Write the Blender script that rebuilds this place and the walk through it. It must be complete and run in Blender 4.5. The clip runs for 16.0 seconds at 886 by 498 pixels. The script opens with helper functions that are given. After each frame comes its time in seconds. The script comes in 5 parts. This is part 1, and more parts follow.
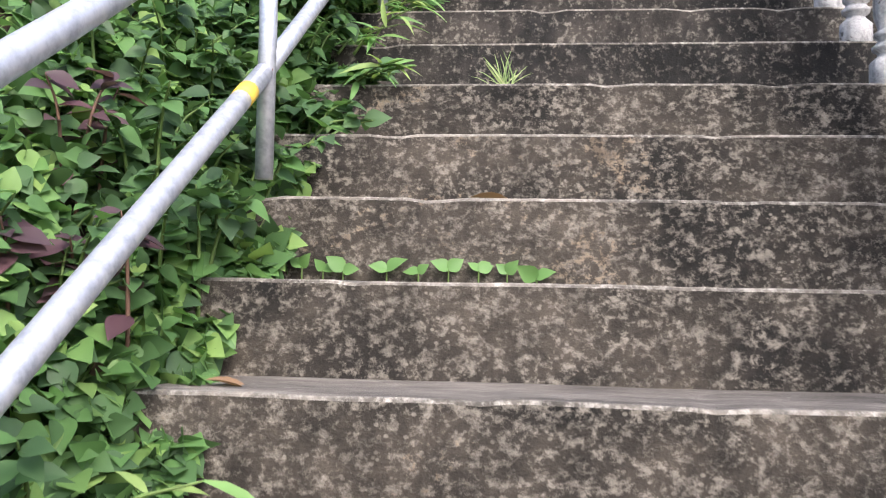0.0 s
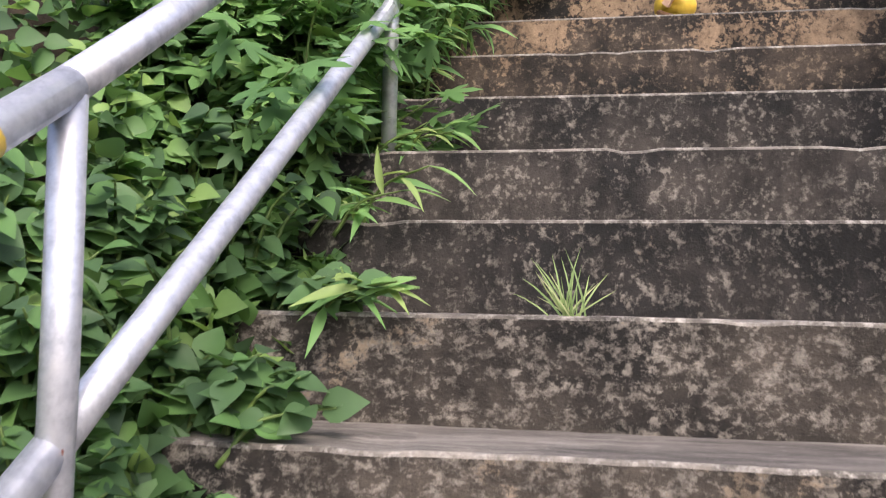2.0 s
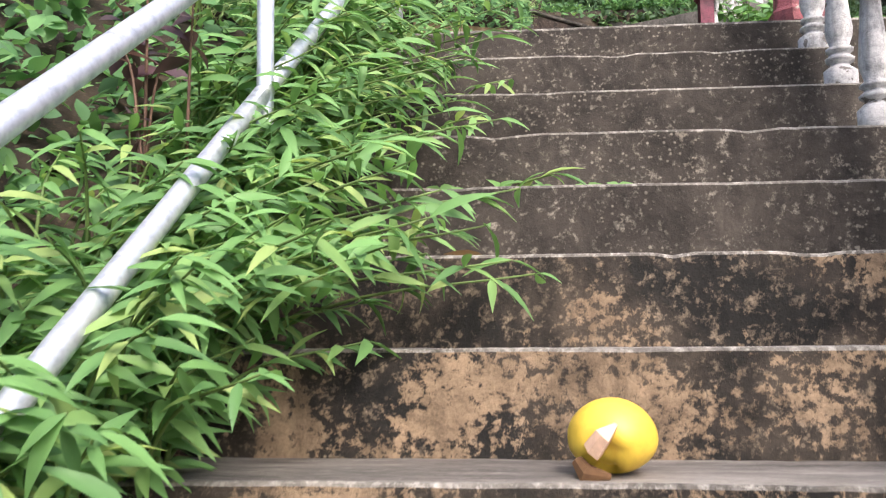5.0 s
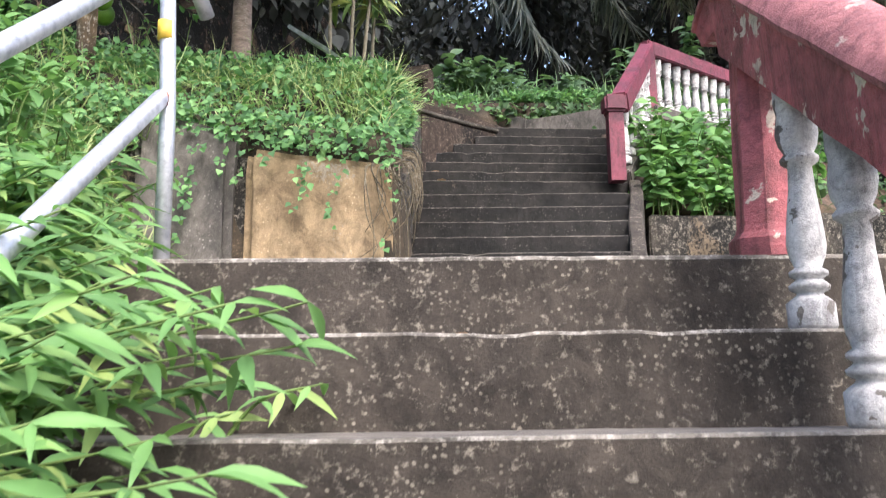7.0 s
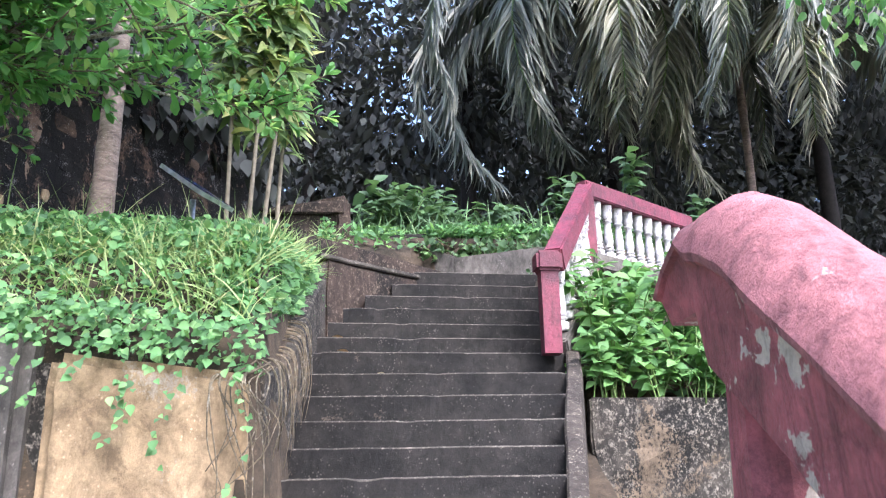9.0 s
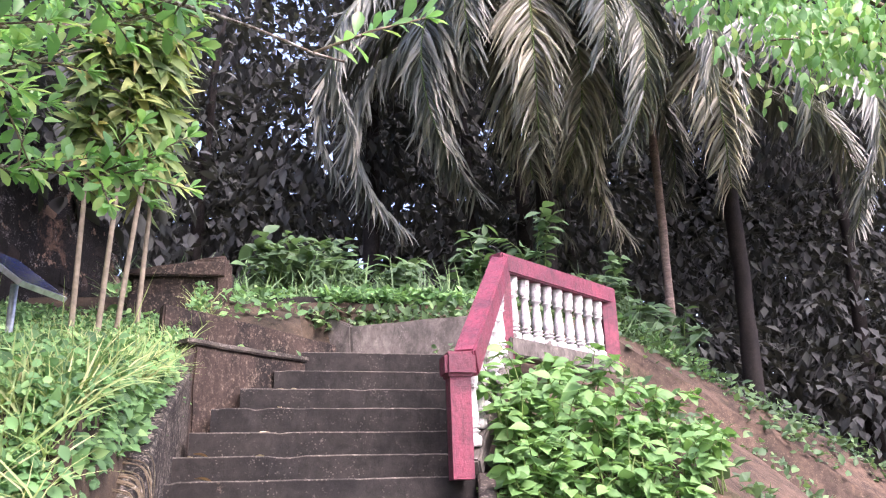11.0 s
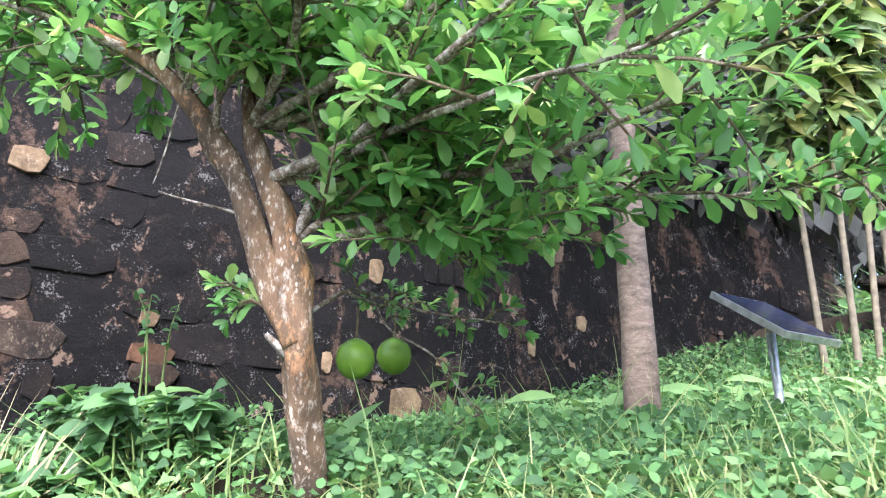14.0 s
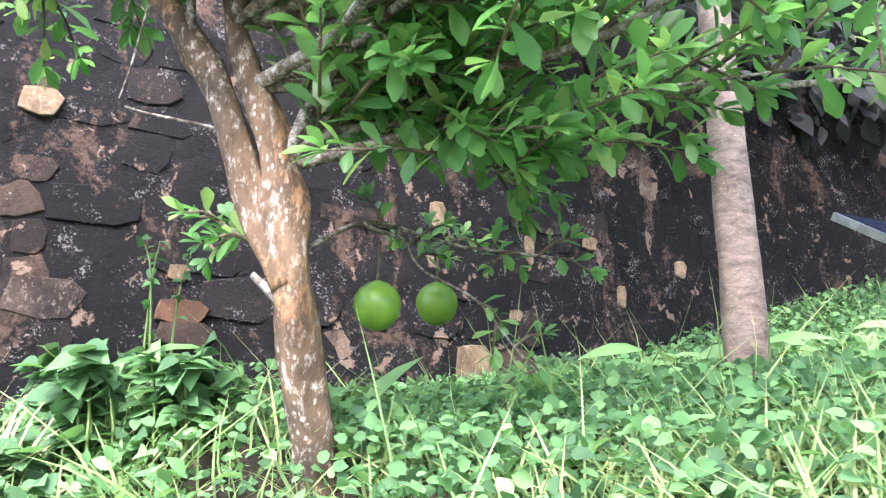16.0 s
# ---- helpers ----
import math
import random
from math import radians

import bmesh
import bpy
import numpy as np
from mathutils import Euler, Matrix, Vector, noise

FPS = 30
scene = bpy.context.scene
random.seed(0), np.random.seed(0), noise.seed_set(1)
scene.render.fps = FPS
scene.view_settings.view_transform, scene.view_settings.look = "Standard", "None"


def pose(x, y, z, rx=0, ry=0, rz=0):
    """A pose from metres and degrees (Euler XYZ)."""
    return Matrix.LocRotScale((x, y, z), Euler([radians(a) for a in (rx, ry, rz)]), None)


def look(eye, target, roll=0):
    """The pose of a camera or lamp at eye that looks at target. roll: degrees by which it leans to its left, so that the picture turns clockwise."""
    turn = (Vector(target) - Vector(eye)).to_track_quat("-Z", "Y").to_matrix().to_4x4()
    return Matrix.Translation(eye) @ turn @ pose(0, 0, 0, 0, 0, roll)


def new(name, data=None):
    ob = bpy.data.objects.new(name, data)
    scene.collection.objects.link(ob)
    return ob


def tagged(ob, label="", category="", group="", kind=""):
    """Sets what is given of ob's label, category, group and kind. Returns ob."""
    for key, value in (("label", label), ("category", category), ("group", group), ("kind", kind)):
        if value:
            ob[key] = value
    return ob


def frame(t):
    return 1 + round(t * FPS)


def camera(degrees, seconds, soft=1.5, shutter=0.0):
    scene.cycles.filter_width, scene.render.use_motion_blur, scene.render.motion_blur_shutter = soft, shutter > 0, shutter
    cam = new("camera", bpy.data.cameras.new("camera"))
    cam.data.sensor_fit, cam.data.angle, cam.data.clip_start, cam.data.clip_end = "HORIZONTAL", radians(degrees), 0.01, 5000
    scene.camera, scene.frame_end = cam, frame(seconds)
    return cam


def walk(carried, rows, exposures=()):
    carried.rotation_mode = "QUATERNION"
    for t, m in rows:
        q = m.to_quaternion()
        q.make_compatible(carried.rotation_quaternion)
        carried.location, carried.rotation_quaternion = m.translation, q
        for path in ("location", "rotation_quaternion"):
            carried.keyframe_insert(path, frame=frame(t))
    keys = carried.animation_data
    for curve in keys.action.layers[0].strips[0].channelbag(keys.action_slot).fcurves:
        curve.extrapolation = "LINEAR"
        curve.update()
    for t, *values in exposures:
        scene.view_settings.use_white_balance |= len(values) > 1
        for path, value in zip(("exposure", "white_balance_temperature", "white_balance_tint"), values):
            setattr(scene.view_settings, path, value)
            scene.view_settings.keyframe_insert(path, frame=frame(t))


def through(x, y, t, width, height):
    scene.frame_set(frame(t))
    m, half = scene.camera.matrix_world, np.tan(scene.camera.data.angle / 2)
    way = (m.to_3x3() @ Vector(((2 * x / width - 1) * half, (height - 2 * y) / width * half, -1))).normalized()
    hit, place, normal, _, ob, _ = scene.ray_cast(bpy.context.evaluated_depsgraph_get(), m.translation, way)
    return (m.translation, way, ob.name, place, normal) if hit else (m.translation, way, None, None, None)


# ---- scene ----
cam = camera(55.0, 16.0, 1.15, 0.15)
PATH = [
    (0, (0.153, -1.523, 0.199), (-0.031, 0.467, 0.289), 1.1),
    (0.5, (0.126, -1.276, 0.339), (-0.133, 0.704, 0.454), 1.5),
    (1, (0.109, -1.0, 0.503), (-0.194, 0.973, 0.631), 1.3),
    (1.5, (0.127, -0.746, 0.673), (-0.199, 1.223, 0.801), 1.2),
    (2, (0.124, -0.469, 0.85), (-0.21, 1.498, 0.99), 1.1),
    (2.5, (0.159, -0.207, 1.024), (-0.179, 1.754, 1.219), 1.0),
    (3, (0.19, 0.084, 1.215), (-0.152, 2.039, 1.458), 0.7),
    (3.5, (0.212, 0.331, 1.391), (-0.096, 2.289, 1.658), 0.6),
    (3.7, (0.222, 0.443, 1.476), (-0.069, 2.402, 1.754), 0.6),
    (5.8, (0.354, 1.652, 2.468), (0.29, 3.642, 2.663), -0.1),
    (6, (0.384, 1.791, 2.55), (0.35, 3.781, 2.749), 0.1),
    (6.5, (0.408, 2.055, 2.807), (0.43, 4.043, 3.022), -0.5),
    (7, (0.465, 2.329, 3.015), (0.524, 4.3, 3.354), -0.7),
    (7.5, (0.577, 2.58, 3.183), (0.684, 4.517, 3.669), -0.9),
    (8, (0.63, 2.805, 3.357), (0.794, 4.734, 3.861), -1.0),
    (8.5, (0.719, 3.017, 3.542), (0.892, 4.942, 4.059), -1.1),
    (9, (0.776, 3.293, 3.747), (0.967, 5.202, 4.312), -1.1),
    (9.2, (0.789, 3.367, 3.812), (1.007, 5.267, 4.398), -1.0),
    (11.3, (0.948, 4.184, 4.54), (1.364, 6.042, 5.153), -2.1),
    (11.5, (0.899, 4.232, 4.591), (1.232, 6.103, 5.216), -2.1),
    (12, (0.799, 4.384, 4.725), (0.763, 6.281, 5.359), -1.8),
    (12.3, (0.679, 4.464, 4.842), (0.399, 6.34, 5.477), -1.6),
    (12.5, (0.66, 4.511, 4.862), (0.191, 6.346, 5.505), -1.3),
    (13, (0.545, 4.558, 4.885), (-0.243, 6.277, 5.536), -1.0),
    (13.5, (0.443, 4.774, 4.86), (-0.498, 6.415, 5.51), -0.7),
    (14, (0.399, 5.042, 4.897), (-0.621, 6.635, 5.546), -0.9),
    (14.5, (0.33, 5.223, 4.924), (-0.776, 6.758, 5.574), -0.6),
    (15, (0.227, 5.379, 4.952), (-0.961, 6.853, 5.598), -0.4),
    (15.5, (0.178, 5.503, 4.958), (-1.061, 6.945, 5.577), -0.3),
    (16, (0.233, 5.692, 4.957), (-1.01, 7.149, 5.533), -0.6),
]
walk(cam, [(t, look(eye, target, roll)) for t, eye, target, roll in PATH],
     [(0, 1.5, 6350, 14), (1.5, 1.2, 6450, 16), (3, 1.32, 6700, 22), (3.7, 1.5, 6650, 20), (6, 1.6, 6400, 13), (7, 1.8, 6300, 14), (8, 2.05, 5950, 14), (9, 2.3, 5750, 18), (11.5, 2.4, 6450, 36), (12.5, 2.55, 6150, 31), (13.5, 2.6, 5950, 20), (14.5, 2.82, 5900, 19), (16, 3.12, 5900, 20)])

# ---- light ----
world = bpy.data.worlds.new("sky")
scene.world = world
world.use_nodes = True
wn = world.node_tree.nodes
sky = wn.new("ShaderNodeTexSky")
sky.sky_type = "NISHITA"
sky.sun_disc = False
sky.sun_elevation = radians(50)
sky.sun_rotation = radians(153.5)
sky.dust_density = 4.0
world.node_tree.links.new(sky.outputs[0], wn["Background"].inputs[0])
wn["Background"].inputs[1].default_value = 0.15
sun = new("sun", bpy.data.lights.new("sun", "SUN"))
sun.data.energy = 1.15
sun.data.angle = radians(25)
sun.data.color = (1.0, 0.96, 0.9)
sun.matrix_world = look((7, -9.5, 21.3), (0, 4, 3))

rng = np.random.default_rng(7)


# ---- materials ----
def mat(name, rough=0.8, metal=0.0, spec=0.4):
    m = bpy.data.materials.new(name)
    m.use_nodes = True
    b = m.node_tree.nodes["Principled BSDF"]
    b.inputs["Roughness"].default_value = rough
    b.inputs["Metallic"].default_value = metal
    b.inputs["Specular IOR Level"].default_value = spec
    return m, m.node_tree.nodes, m.node_tree.links, b


def ramp(nodes, links, src, stops):
    r = nodes.new("ShaderNodeValToRGB")
    els = r.color_ramp.elements
    while len(els) < len(stops):
        els.new(0.5)
    for e, (p, c) in zip(els, stops):
        e.position = p
        e.color = (*c, 1) if len(c) == 3 else c
    links.new(src, r.inputs[0])
    return r.outputs[0]


def noise_tex(nodes, links, co, scale, detail=6, rough=0.6, dist=0.0):
    n = nodes.new("ShaderNodeTexNoise")
    n.inputs["Scale"].default_value = scale
    n.inputs["Detail"].default_value = detail
    n.inputs["Roughness"].default_value = rough
    n.inputs["Distortion"].default_value = dist
    links.new(co, n.inputs["Vector"])
    return n.outputs["Fac"]


def coords(nodes, links, scale=(1, 1, 1)):
    c = nodes.new("ShaderNodeNewGeometry")
    mp = nodes.new("ShaderNodeMapping")
    mp.inputs["Scale"].default_value = scale
    links.new(c.outputs["Position"], mp.inputs["Vector"])
    return mp.outputs[0]


def mixc(nodes, links, fac, a, b, kind="MIX"):
    x = nodes.new("ShaderNodeMix")
    x.data_type = "RGBA"
    x.blend_type = kind
    for value, slot in ((fac, 0), (a, 6), (b, 7)):
        if isinstance(value, (int, float)):
            x.inputs[slot].default_value = value
        elif isinstance(value, tuple):
            x.inputs[slot].default_value = (*value, 1)
        else:
            links.new(value, x.inputs[slot])
    return x.outputs[2]


def bump(nodes, links, b, src, strength=0.4, dist=0.01):
    n = nodes.new("ShaderNodeBump")
    n.inputs["Strength"].default_value = strength
    n.inputs["Distance"].default_value = dist
    links.new(src, n.inputs["Height"])
    links.new(n.outputs[0], b.inputs["Normal"])


def weathered(name, dark, mid, pale, patch=None, patch_at=0.6, speck_at=0.62, rough=0.85, stretch=(1, 1, 1), streak=0.0, base_lo=0.38, base_hi=0.66):
    """Old render: dark growth over a paler base, small pale flakes, larger bare patches, run-off streaks."""
    m, n, l, b = mat(name, rough, 0, 0.3)
    co = coords(n, l, stretch)
    big = noise_tex(n, l, co, 2.6, 8, 0.62, 0.4)
    fine = noise_tex(n, l, co, 46, 8, 0.72, 0.2)
    grain = noise_tex(n, l, co, 160, 4, 0.6)
    col = mixc(n, l, ramp(n, l, big, ((base_lo, (0, 0, 0)), (base_hi, (1, 1, 1)))), dark, mid)
    fl = noise_tex(n, l, co, 30, 9, 0.75, 0.3)
    mask = mixc(n, l, 0.5, fl, fine)
    col = mixc(n, l, ramp(n, l, mask, ((speck_at - 0.07, (0, 0, 0)), (speck_at + 0.02, (1, 1, 1)))), col, pale)
    dots = n.new("ShaderNodeTexVoronoi")
    dots.inputs["Scale"].default_value = 50
    l.new(co, dots.inputs["Vector"])
    dm = ramp(n, l, dots.outputs["Distance"], ((0.16, (1, 1, 1)), (0.26, (0, 0, 0))))
    gate = ramp(n, l, noise_tex(n, l, co, 5, 3), ((0.5, (0, 0, 0)), (0.6, (0.8, 0.8, 0.8))))
    col = mixc(n, l, mixc(n, l, 1.0, dm, gate, "MULTIPLY"), col, pale)
    if patch:
        pm = mixc(n, l, 0.35, noise_tex(n, l, co, 1.7, 9, 0.6, 0.6), fine)
        col = mixc(n, l, ramp(n, l, pm, ((patch_at - 0.03, (0, 0, 0)), (patch_at, (0.9, 0.9, 0.9)))), col, patch)
    col = mixc(n, l, 0.75, col, ramp(n, l, noise_tex(n, l, co, 11, 8, 0.75, 0.5), ((0.36, (0.22, 0.22, 0.22)), (0.6, (1.0, 1.0, 1.0)))), "MULTIPLY")
    if streak:
        sc = coords(n, l, (5, 5, 0.7))
        col = mixc(n, l, ramp(n, l, noise_tex(n, l, sc, 2.2, 6), ((0.48, (0, 0, 0)), (0.68, (streak, streak, streak)))), col, tuple(c * 0.35 for c in dark))
    col = mixc(n, l, 0.35, col, ramp(n, l, grain, ((0.3, (0.35, 0.35, 0.35)), (0.7, (1, 1, 1)))), "MULTIPLY")
    l.new(col, b.inputs["Base Color"])
    h = mixc(n, l, 0.4, fine, grain)
    bump(n, l, b, h, 0.6, 0.008)
    return m


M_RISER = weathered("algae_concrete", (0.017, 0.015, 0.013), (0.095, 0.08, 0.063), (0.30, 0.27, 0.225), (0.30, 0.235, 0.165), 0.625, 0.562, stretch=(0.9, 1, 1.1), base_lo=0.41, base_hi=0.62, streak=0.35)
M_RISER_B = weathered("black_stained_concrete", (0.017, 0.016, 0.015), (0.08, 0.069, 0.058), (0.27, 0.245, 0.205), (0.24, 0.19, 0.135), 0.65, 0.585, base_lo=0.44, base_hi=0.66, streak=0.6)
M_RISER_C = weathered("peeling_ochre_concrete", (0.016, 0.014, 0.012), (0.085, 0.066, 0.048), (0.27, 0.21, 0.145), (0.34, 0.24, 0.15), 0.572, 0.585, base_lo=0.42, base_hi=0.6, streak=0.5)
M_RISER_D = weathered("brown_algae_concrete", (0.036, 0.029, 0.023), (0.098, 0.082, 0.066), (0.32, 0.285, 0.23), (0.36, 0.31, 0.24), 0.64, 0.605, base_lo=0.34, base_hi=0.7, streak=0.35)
# besides wear, treads carry the sky's light on upward faces as paler colour
M_TREAD = weathered("worn_skylit_tread", (0.13, 0.118, 0.105), (0.34, 0.31, 0.275), (0.46, 0.43, 0.39), None, 0.6, 0.6, 0.6, (0.5, 3, 1))
M_EDGE = weathered("chipped_nosing", (0.10, 0.09, 0.075), (0.32, 0.29, 0.25), (0.46, 0.43, 0.38), None, 0.6, 0.56)
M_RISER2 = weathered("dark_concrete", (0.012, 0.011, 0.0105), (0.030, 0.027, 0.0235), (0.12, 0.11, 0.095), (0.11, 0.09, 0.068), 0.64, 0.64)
# upper treads lighter than their risers: skylight on top faces mixed into the tone
M_TREAD2 = weathered("mossy_skylit_tread", (0.03, 0.029, 0.024), (0.07, 0.065, 0.055), (0.16, 0.15, 0.125), None, 0.6, 0.62)
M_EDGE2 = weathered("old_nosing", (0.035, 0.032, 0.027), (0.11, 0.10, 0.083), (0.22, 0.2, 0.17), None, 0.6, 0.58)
M_LANDING = weathered("pale_landing", (0.13, 0.12, 0.105), (0.28, 0.26, 0.23), (0.38, 0.36, 0.32), None, 0.6, 0.6, 0.7)
M_OCHRE = weathered("ochre_render", (0.24, 0.17, 0.095), (0.46, 0.34, 0.20), (0.54, 0.42, 0.27), (0.36, 0.31, 0.24), 0.6, 0.66, 0.85, (1, 1, 0.85), 0.3)
M_GREYRENDER = weathered("grey_render", (0.10, 0.093, 0.082), (0.26, 0.235, 0.205), (0.36, 0.335, 0.30), None, 0.6, 0.64, 0.85, (1, 1, 0.7), 0.35)
M_DARKWALL = weathered("stained_render", (0.014, 0.013, 0.011), (0.075, 0.066, 0.052), (0.30, 0.27, 0.22), (0.17, 0.13, 0.085), 0.60, 0.575, 0.9, (1, 1, 0.85), 0.3, 0.46, 0.62)
M_BROWNWALL = weathered("brown_render", (0.017, 0.0135, 0.012), (0.062, 0.044, 0.034), (0.2, 0.16, 0.12), None, 0.6, 0.59, 0.9, (1, 1, 0.75), 0.4, 0.43, 0.58)


def stone_mat(name, tones, brown_at, flake_at):
    m, n, l, b = mat(name, 0.9, 0, 0.25)
    co = coords(n, l)
    inf = n.new("ShaderNodeObjectInfo")
    isl = n.new("ShaderNodeNewGeometry")
    add = n.new("ShaderNodeMath")
    add.operation = "ADD"
    l.new(inf.outputs["Random"], add.inputs[0])
    l.new(isl.outputs["Random Per Island"], add.inputs[1])
    frac = n.new("ShaderNodeMath")
    frac.operation = "FRACT"
    l.new(add.outputs[0], frac.inputs[0])
    tone = ramp(n, l, frac.outputs[0], tones)
    fine = noise_tex(n, l, co, 26, 8, 0.75, 0.3)
    big = noise_tex(n, l, co, 1.9, 7, 0.65, 0.6)
    col = mixc(n, l, ramp(n, l, big, ((0.40, (0.1, 0.1, 0.1)), (0.56, (1, 1, 1)))), tones[0][1], tone)
    stain = mixc(n, l, 0.35, noise_tex(n, l, coords(n, l, (1, 1, 0.55)), 2.6, 9, 0.7, 0.9), fine)
    col = mixc(n, l, ramp(n, l, stain, ((brown_at, (0, 0, 0)), (brown_at + 0.06, (0.85, 0.85, 0.85)))), col, (0.125, 0.08, 0.058))
    bare = mixc(n, l, 0.3, noise_tex(n, l, co, 6.5, 4, 0.55, 0.8), fine)
    col = mixc(n, l, ramp(n, l, bare, ((0.602, (0, 0, 0)), (0.622, (0.9, 0.9, 0.9)))), col, (0.27, 0.19, 0.14))
    flake = mixc(n, l, 0.5, noise_tex(n, l, co, 75, 6, 0.7), noise_tex(n, l, co, 7, 8, 0.7, 0.6))
    col = mixc(n, l, ramp(n, l, flake, ((flake_at, (0, 0, 0)), (flake_at + 0.03, (0.8, 0.8, 0.8)))), col, (0.26, 0.25, 0.25))
    col = mixc(n, l, 0.6, col, ramp(n, l, noise_tex(n, l, co, 95, 4), ((0.3, (0.3, 0.3, 0.3)), (0.7, (1, 1, 1)))), "MULTIPLY")
    l.new(col, b.inputs["Base Color"])
    bump(n, l, b, mixc(n, l, 0.5, fine, flake), 1.0, 0.035)
    return m


M_STONE = stone_mat("old_stone", ((0, (0.0055, 0.0052, 0.0062)), (0.55, (0.009, 0.0085, 0.0095)), (0.8, (0.02, 0.0165, 0.016)), (0.93, (0.05, 0.035, 0.028)), (0.985, (0.13, 0.085, 0.06)), (1, (0.26, 0.19, 0.14))), 0.54, 0.568)
M_STONE2 = stone_mat("bare_brown_stone", ((0, (0.012, 0.0105, 0.0105)), (0.45, (0.036, 0.026, 0.022)), (0.8, (0.10, 0.068, 0.05)), (1, (0.16, 0.11, 0.08))), 0.53, 0.60)


def paint_mat(name, base, dark, chip, chip_at, rough=0.55, lichen=0.0):
    m, n, l, b = mat(name, rough, 0, 0.4)
    co = coords(n, l)
    g = noise_tex(n, l, co, 5, 8, 0.65, 0.4)
    col = mixc(n, l, ramp(n, l, g, ((0.36, (1, 1, 1)), (0.62, (0, 0, 0)))), base, dark)
    sc = coords(n, l, (14, 14, 1.2))
    col = mixc(n, l, ramp(n, l, noise_tex(n, l, sc, 2, 5), ((0.52, (0, 0, 0)), (0.72, (0.7, 0.7, 0.7)))), col, tuple(c * 0.4 for c in dark))
    c = noise_tex(n, l, co, 8, 6, 0.62, 0.3)
    chips = ramp(n, l, c, ((chip_at, (0, 0, 0)), (chip_at + 0.012, (1, 1, 1))))
    col = mixc(n, l, chips, col, chip)
    mott = noise_tex(n, l, co, 32, 8, 0.75, 0.4)
    col = mixc(n, l, 0.75, col, ramp(n, l, mott, ((0.34, (0.42, 0.40, 0.42)), (0.52, (1, 1, 1)), (0.7, (1.25, 1.2, 1.2)))), "MULTIPLY")
    fine = noise_tex(n, l, co, 120, 5, 0.7)
    col = mixc(n, l, 0.3, col, ramp(n, l, fine, ((0.35, (0.4, 0.4, 0.4)), (0.65, (1, 1, 1)))), "MULTIPLY")
    l.new(col, b.inputs["Base Color"])
    bump(n, l, b, mixc(n, l, 0.5, fine, mott), 0.8, 0.012)
    return m


M_PINK = paint_mat("faded_pink_paint", (0.47, 0.13, 0.145), (0.21, 0.068, 0.07), (0.58, 0.50, 0.41), 0.60)
M_CAP = paint_mat("rough_pink_cap", (0.42, 0.165, 0.17), (0.25, 0.095, 0.10), (0.46, 0.34, 0.30), 0.66, 0.7)
M_MAGENTA = paint_mat("magenta_paint", (0.22, 0.042, 0.07), (0.10, 0.028, 0.042), (0.36, 0.26, 0.26), 0.70)
M_WHITE = paint_mat("flaking_white_paint", (0.66, 0.65, 0.63), (0.40, 0.40, 0.40), (0.16, 0.145, 0.13), 0.60, 0.7)


def pipe_mat():
    m, n, l, b = mat("silver_painted_pipe", 0.38, 0.65, 0.5)
    co = coords(n, l)
    g = noise_tex(n, l, co, 30, 6, 0.65)
    col = ramp(n, l, g, ((0.3, (0.36, 0.38, 0.42)), (0.55, (0.62, 0.64, 0.68)), (0.75, (0.74, 0.75, 0.77))))
    l.new(col, b.inputs["Base Color"])
    l.new(ramp(n, l, g, ((0.3, (0.55, 0.55, 0.55)), (0.7, (0.3, 0.3, 0.3)))), b.inputs["Roughness"])
    bump(n, l, b, g, 0.15, 0.003)
    return m


M_PIPE = pipe_mat()


def plain(name, c, rough=0.6, metal=0.0, var=0.35, scale=20):
    m, n, l, b = mat(name, rough, metal)
    g = noise_tex(n, l, coords(n, l), scale, 5)
    l.new(mixc(n, l, ramp(n, l, g, ((0.3, (0, 0, 0)), (0.7, (1, 1, 1)))), tuple(v * (1 - var) for v in c), tuple(min(1, v * (1 + var)) for v in c)), b.inputs["Base Color"])
    bump(n, l, b, g, 0.2, 0.004)
    return m


M_YELLOWTAPE = plain("yellow_band_paint", (0.72, 0.49, 0.07), 0.55, 0, 0.15, 60)
M_RUST = plain("rust_primer", (0.17, 0.07, 0.05), 0.8, 0, 0.6, 70)
M_SOIL = weathered("dark_soil", (0.03, 0.024, 0.016), (0.075, 0.055, 0.035), (0.14, 0.1, 0.06), None, 0.6, 0.62, 0.95)
M_CLAY = weathered("red_clay", (0.05, 0.036, 0.025), (0.15, 0.102, 0.07), (0.25, 0.185, 0.135), (0.05, 0.05, 0.02), 0.6, 0.62, 0.95)
M_BARK = weathered("orange_bark", (0.085, 0.065, 0.045), (0.27, 0.175, 0.105), (0.62, 0.57, 0.49), (0.45, 0.25, 0.125), 0.535, 0.588, 0.9, (1, 1, 0.5))
M_BARK2 = weathered("smooth_bark", (0.25, 0.19, 0.16), (0.44, 0.345, 0.295), (0.60, 0.54, 0.49), None, 0.6, 0.62, 0.85, (1, 1, 2.5))
M_TWIG = weathered("twig_bark", (0.10, 0.085, 0.055), (0.25, 0.2, 0.13), (0.42, 0.38, 0.31), None, 0.6, 0.6)
M_LICHEN = weathered("lichened_bark", (0.09, 0.07, 0.05), (0.24, 0.19, 0.14), (0.55, 0.53, 0.48), None, 0.6, 0.54)
# bark coloured nearly black, so trunks look shaded though light reaches them
M_SHADEBARK = weathered("shaded_bark", (0.01, 0.008, 0.007), (0.024, 0.02, 0.017), (0.05, 0.045, 0.04), None, 0.6, 0.62)
M_CANE = plain("pale_cane", (0.19, 0.165, 0.12), 0.8)
M_STEM = plain("green_stem", (0.10, 0.16, 0.04), 0.6)
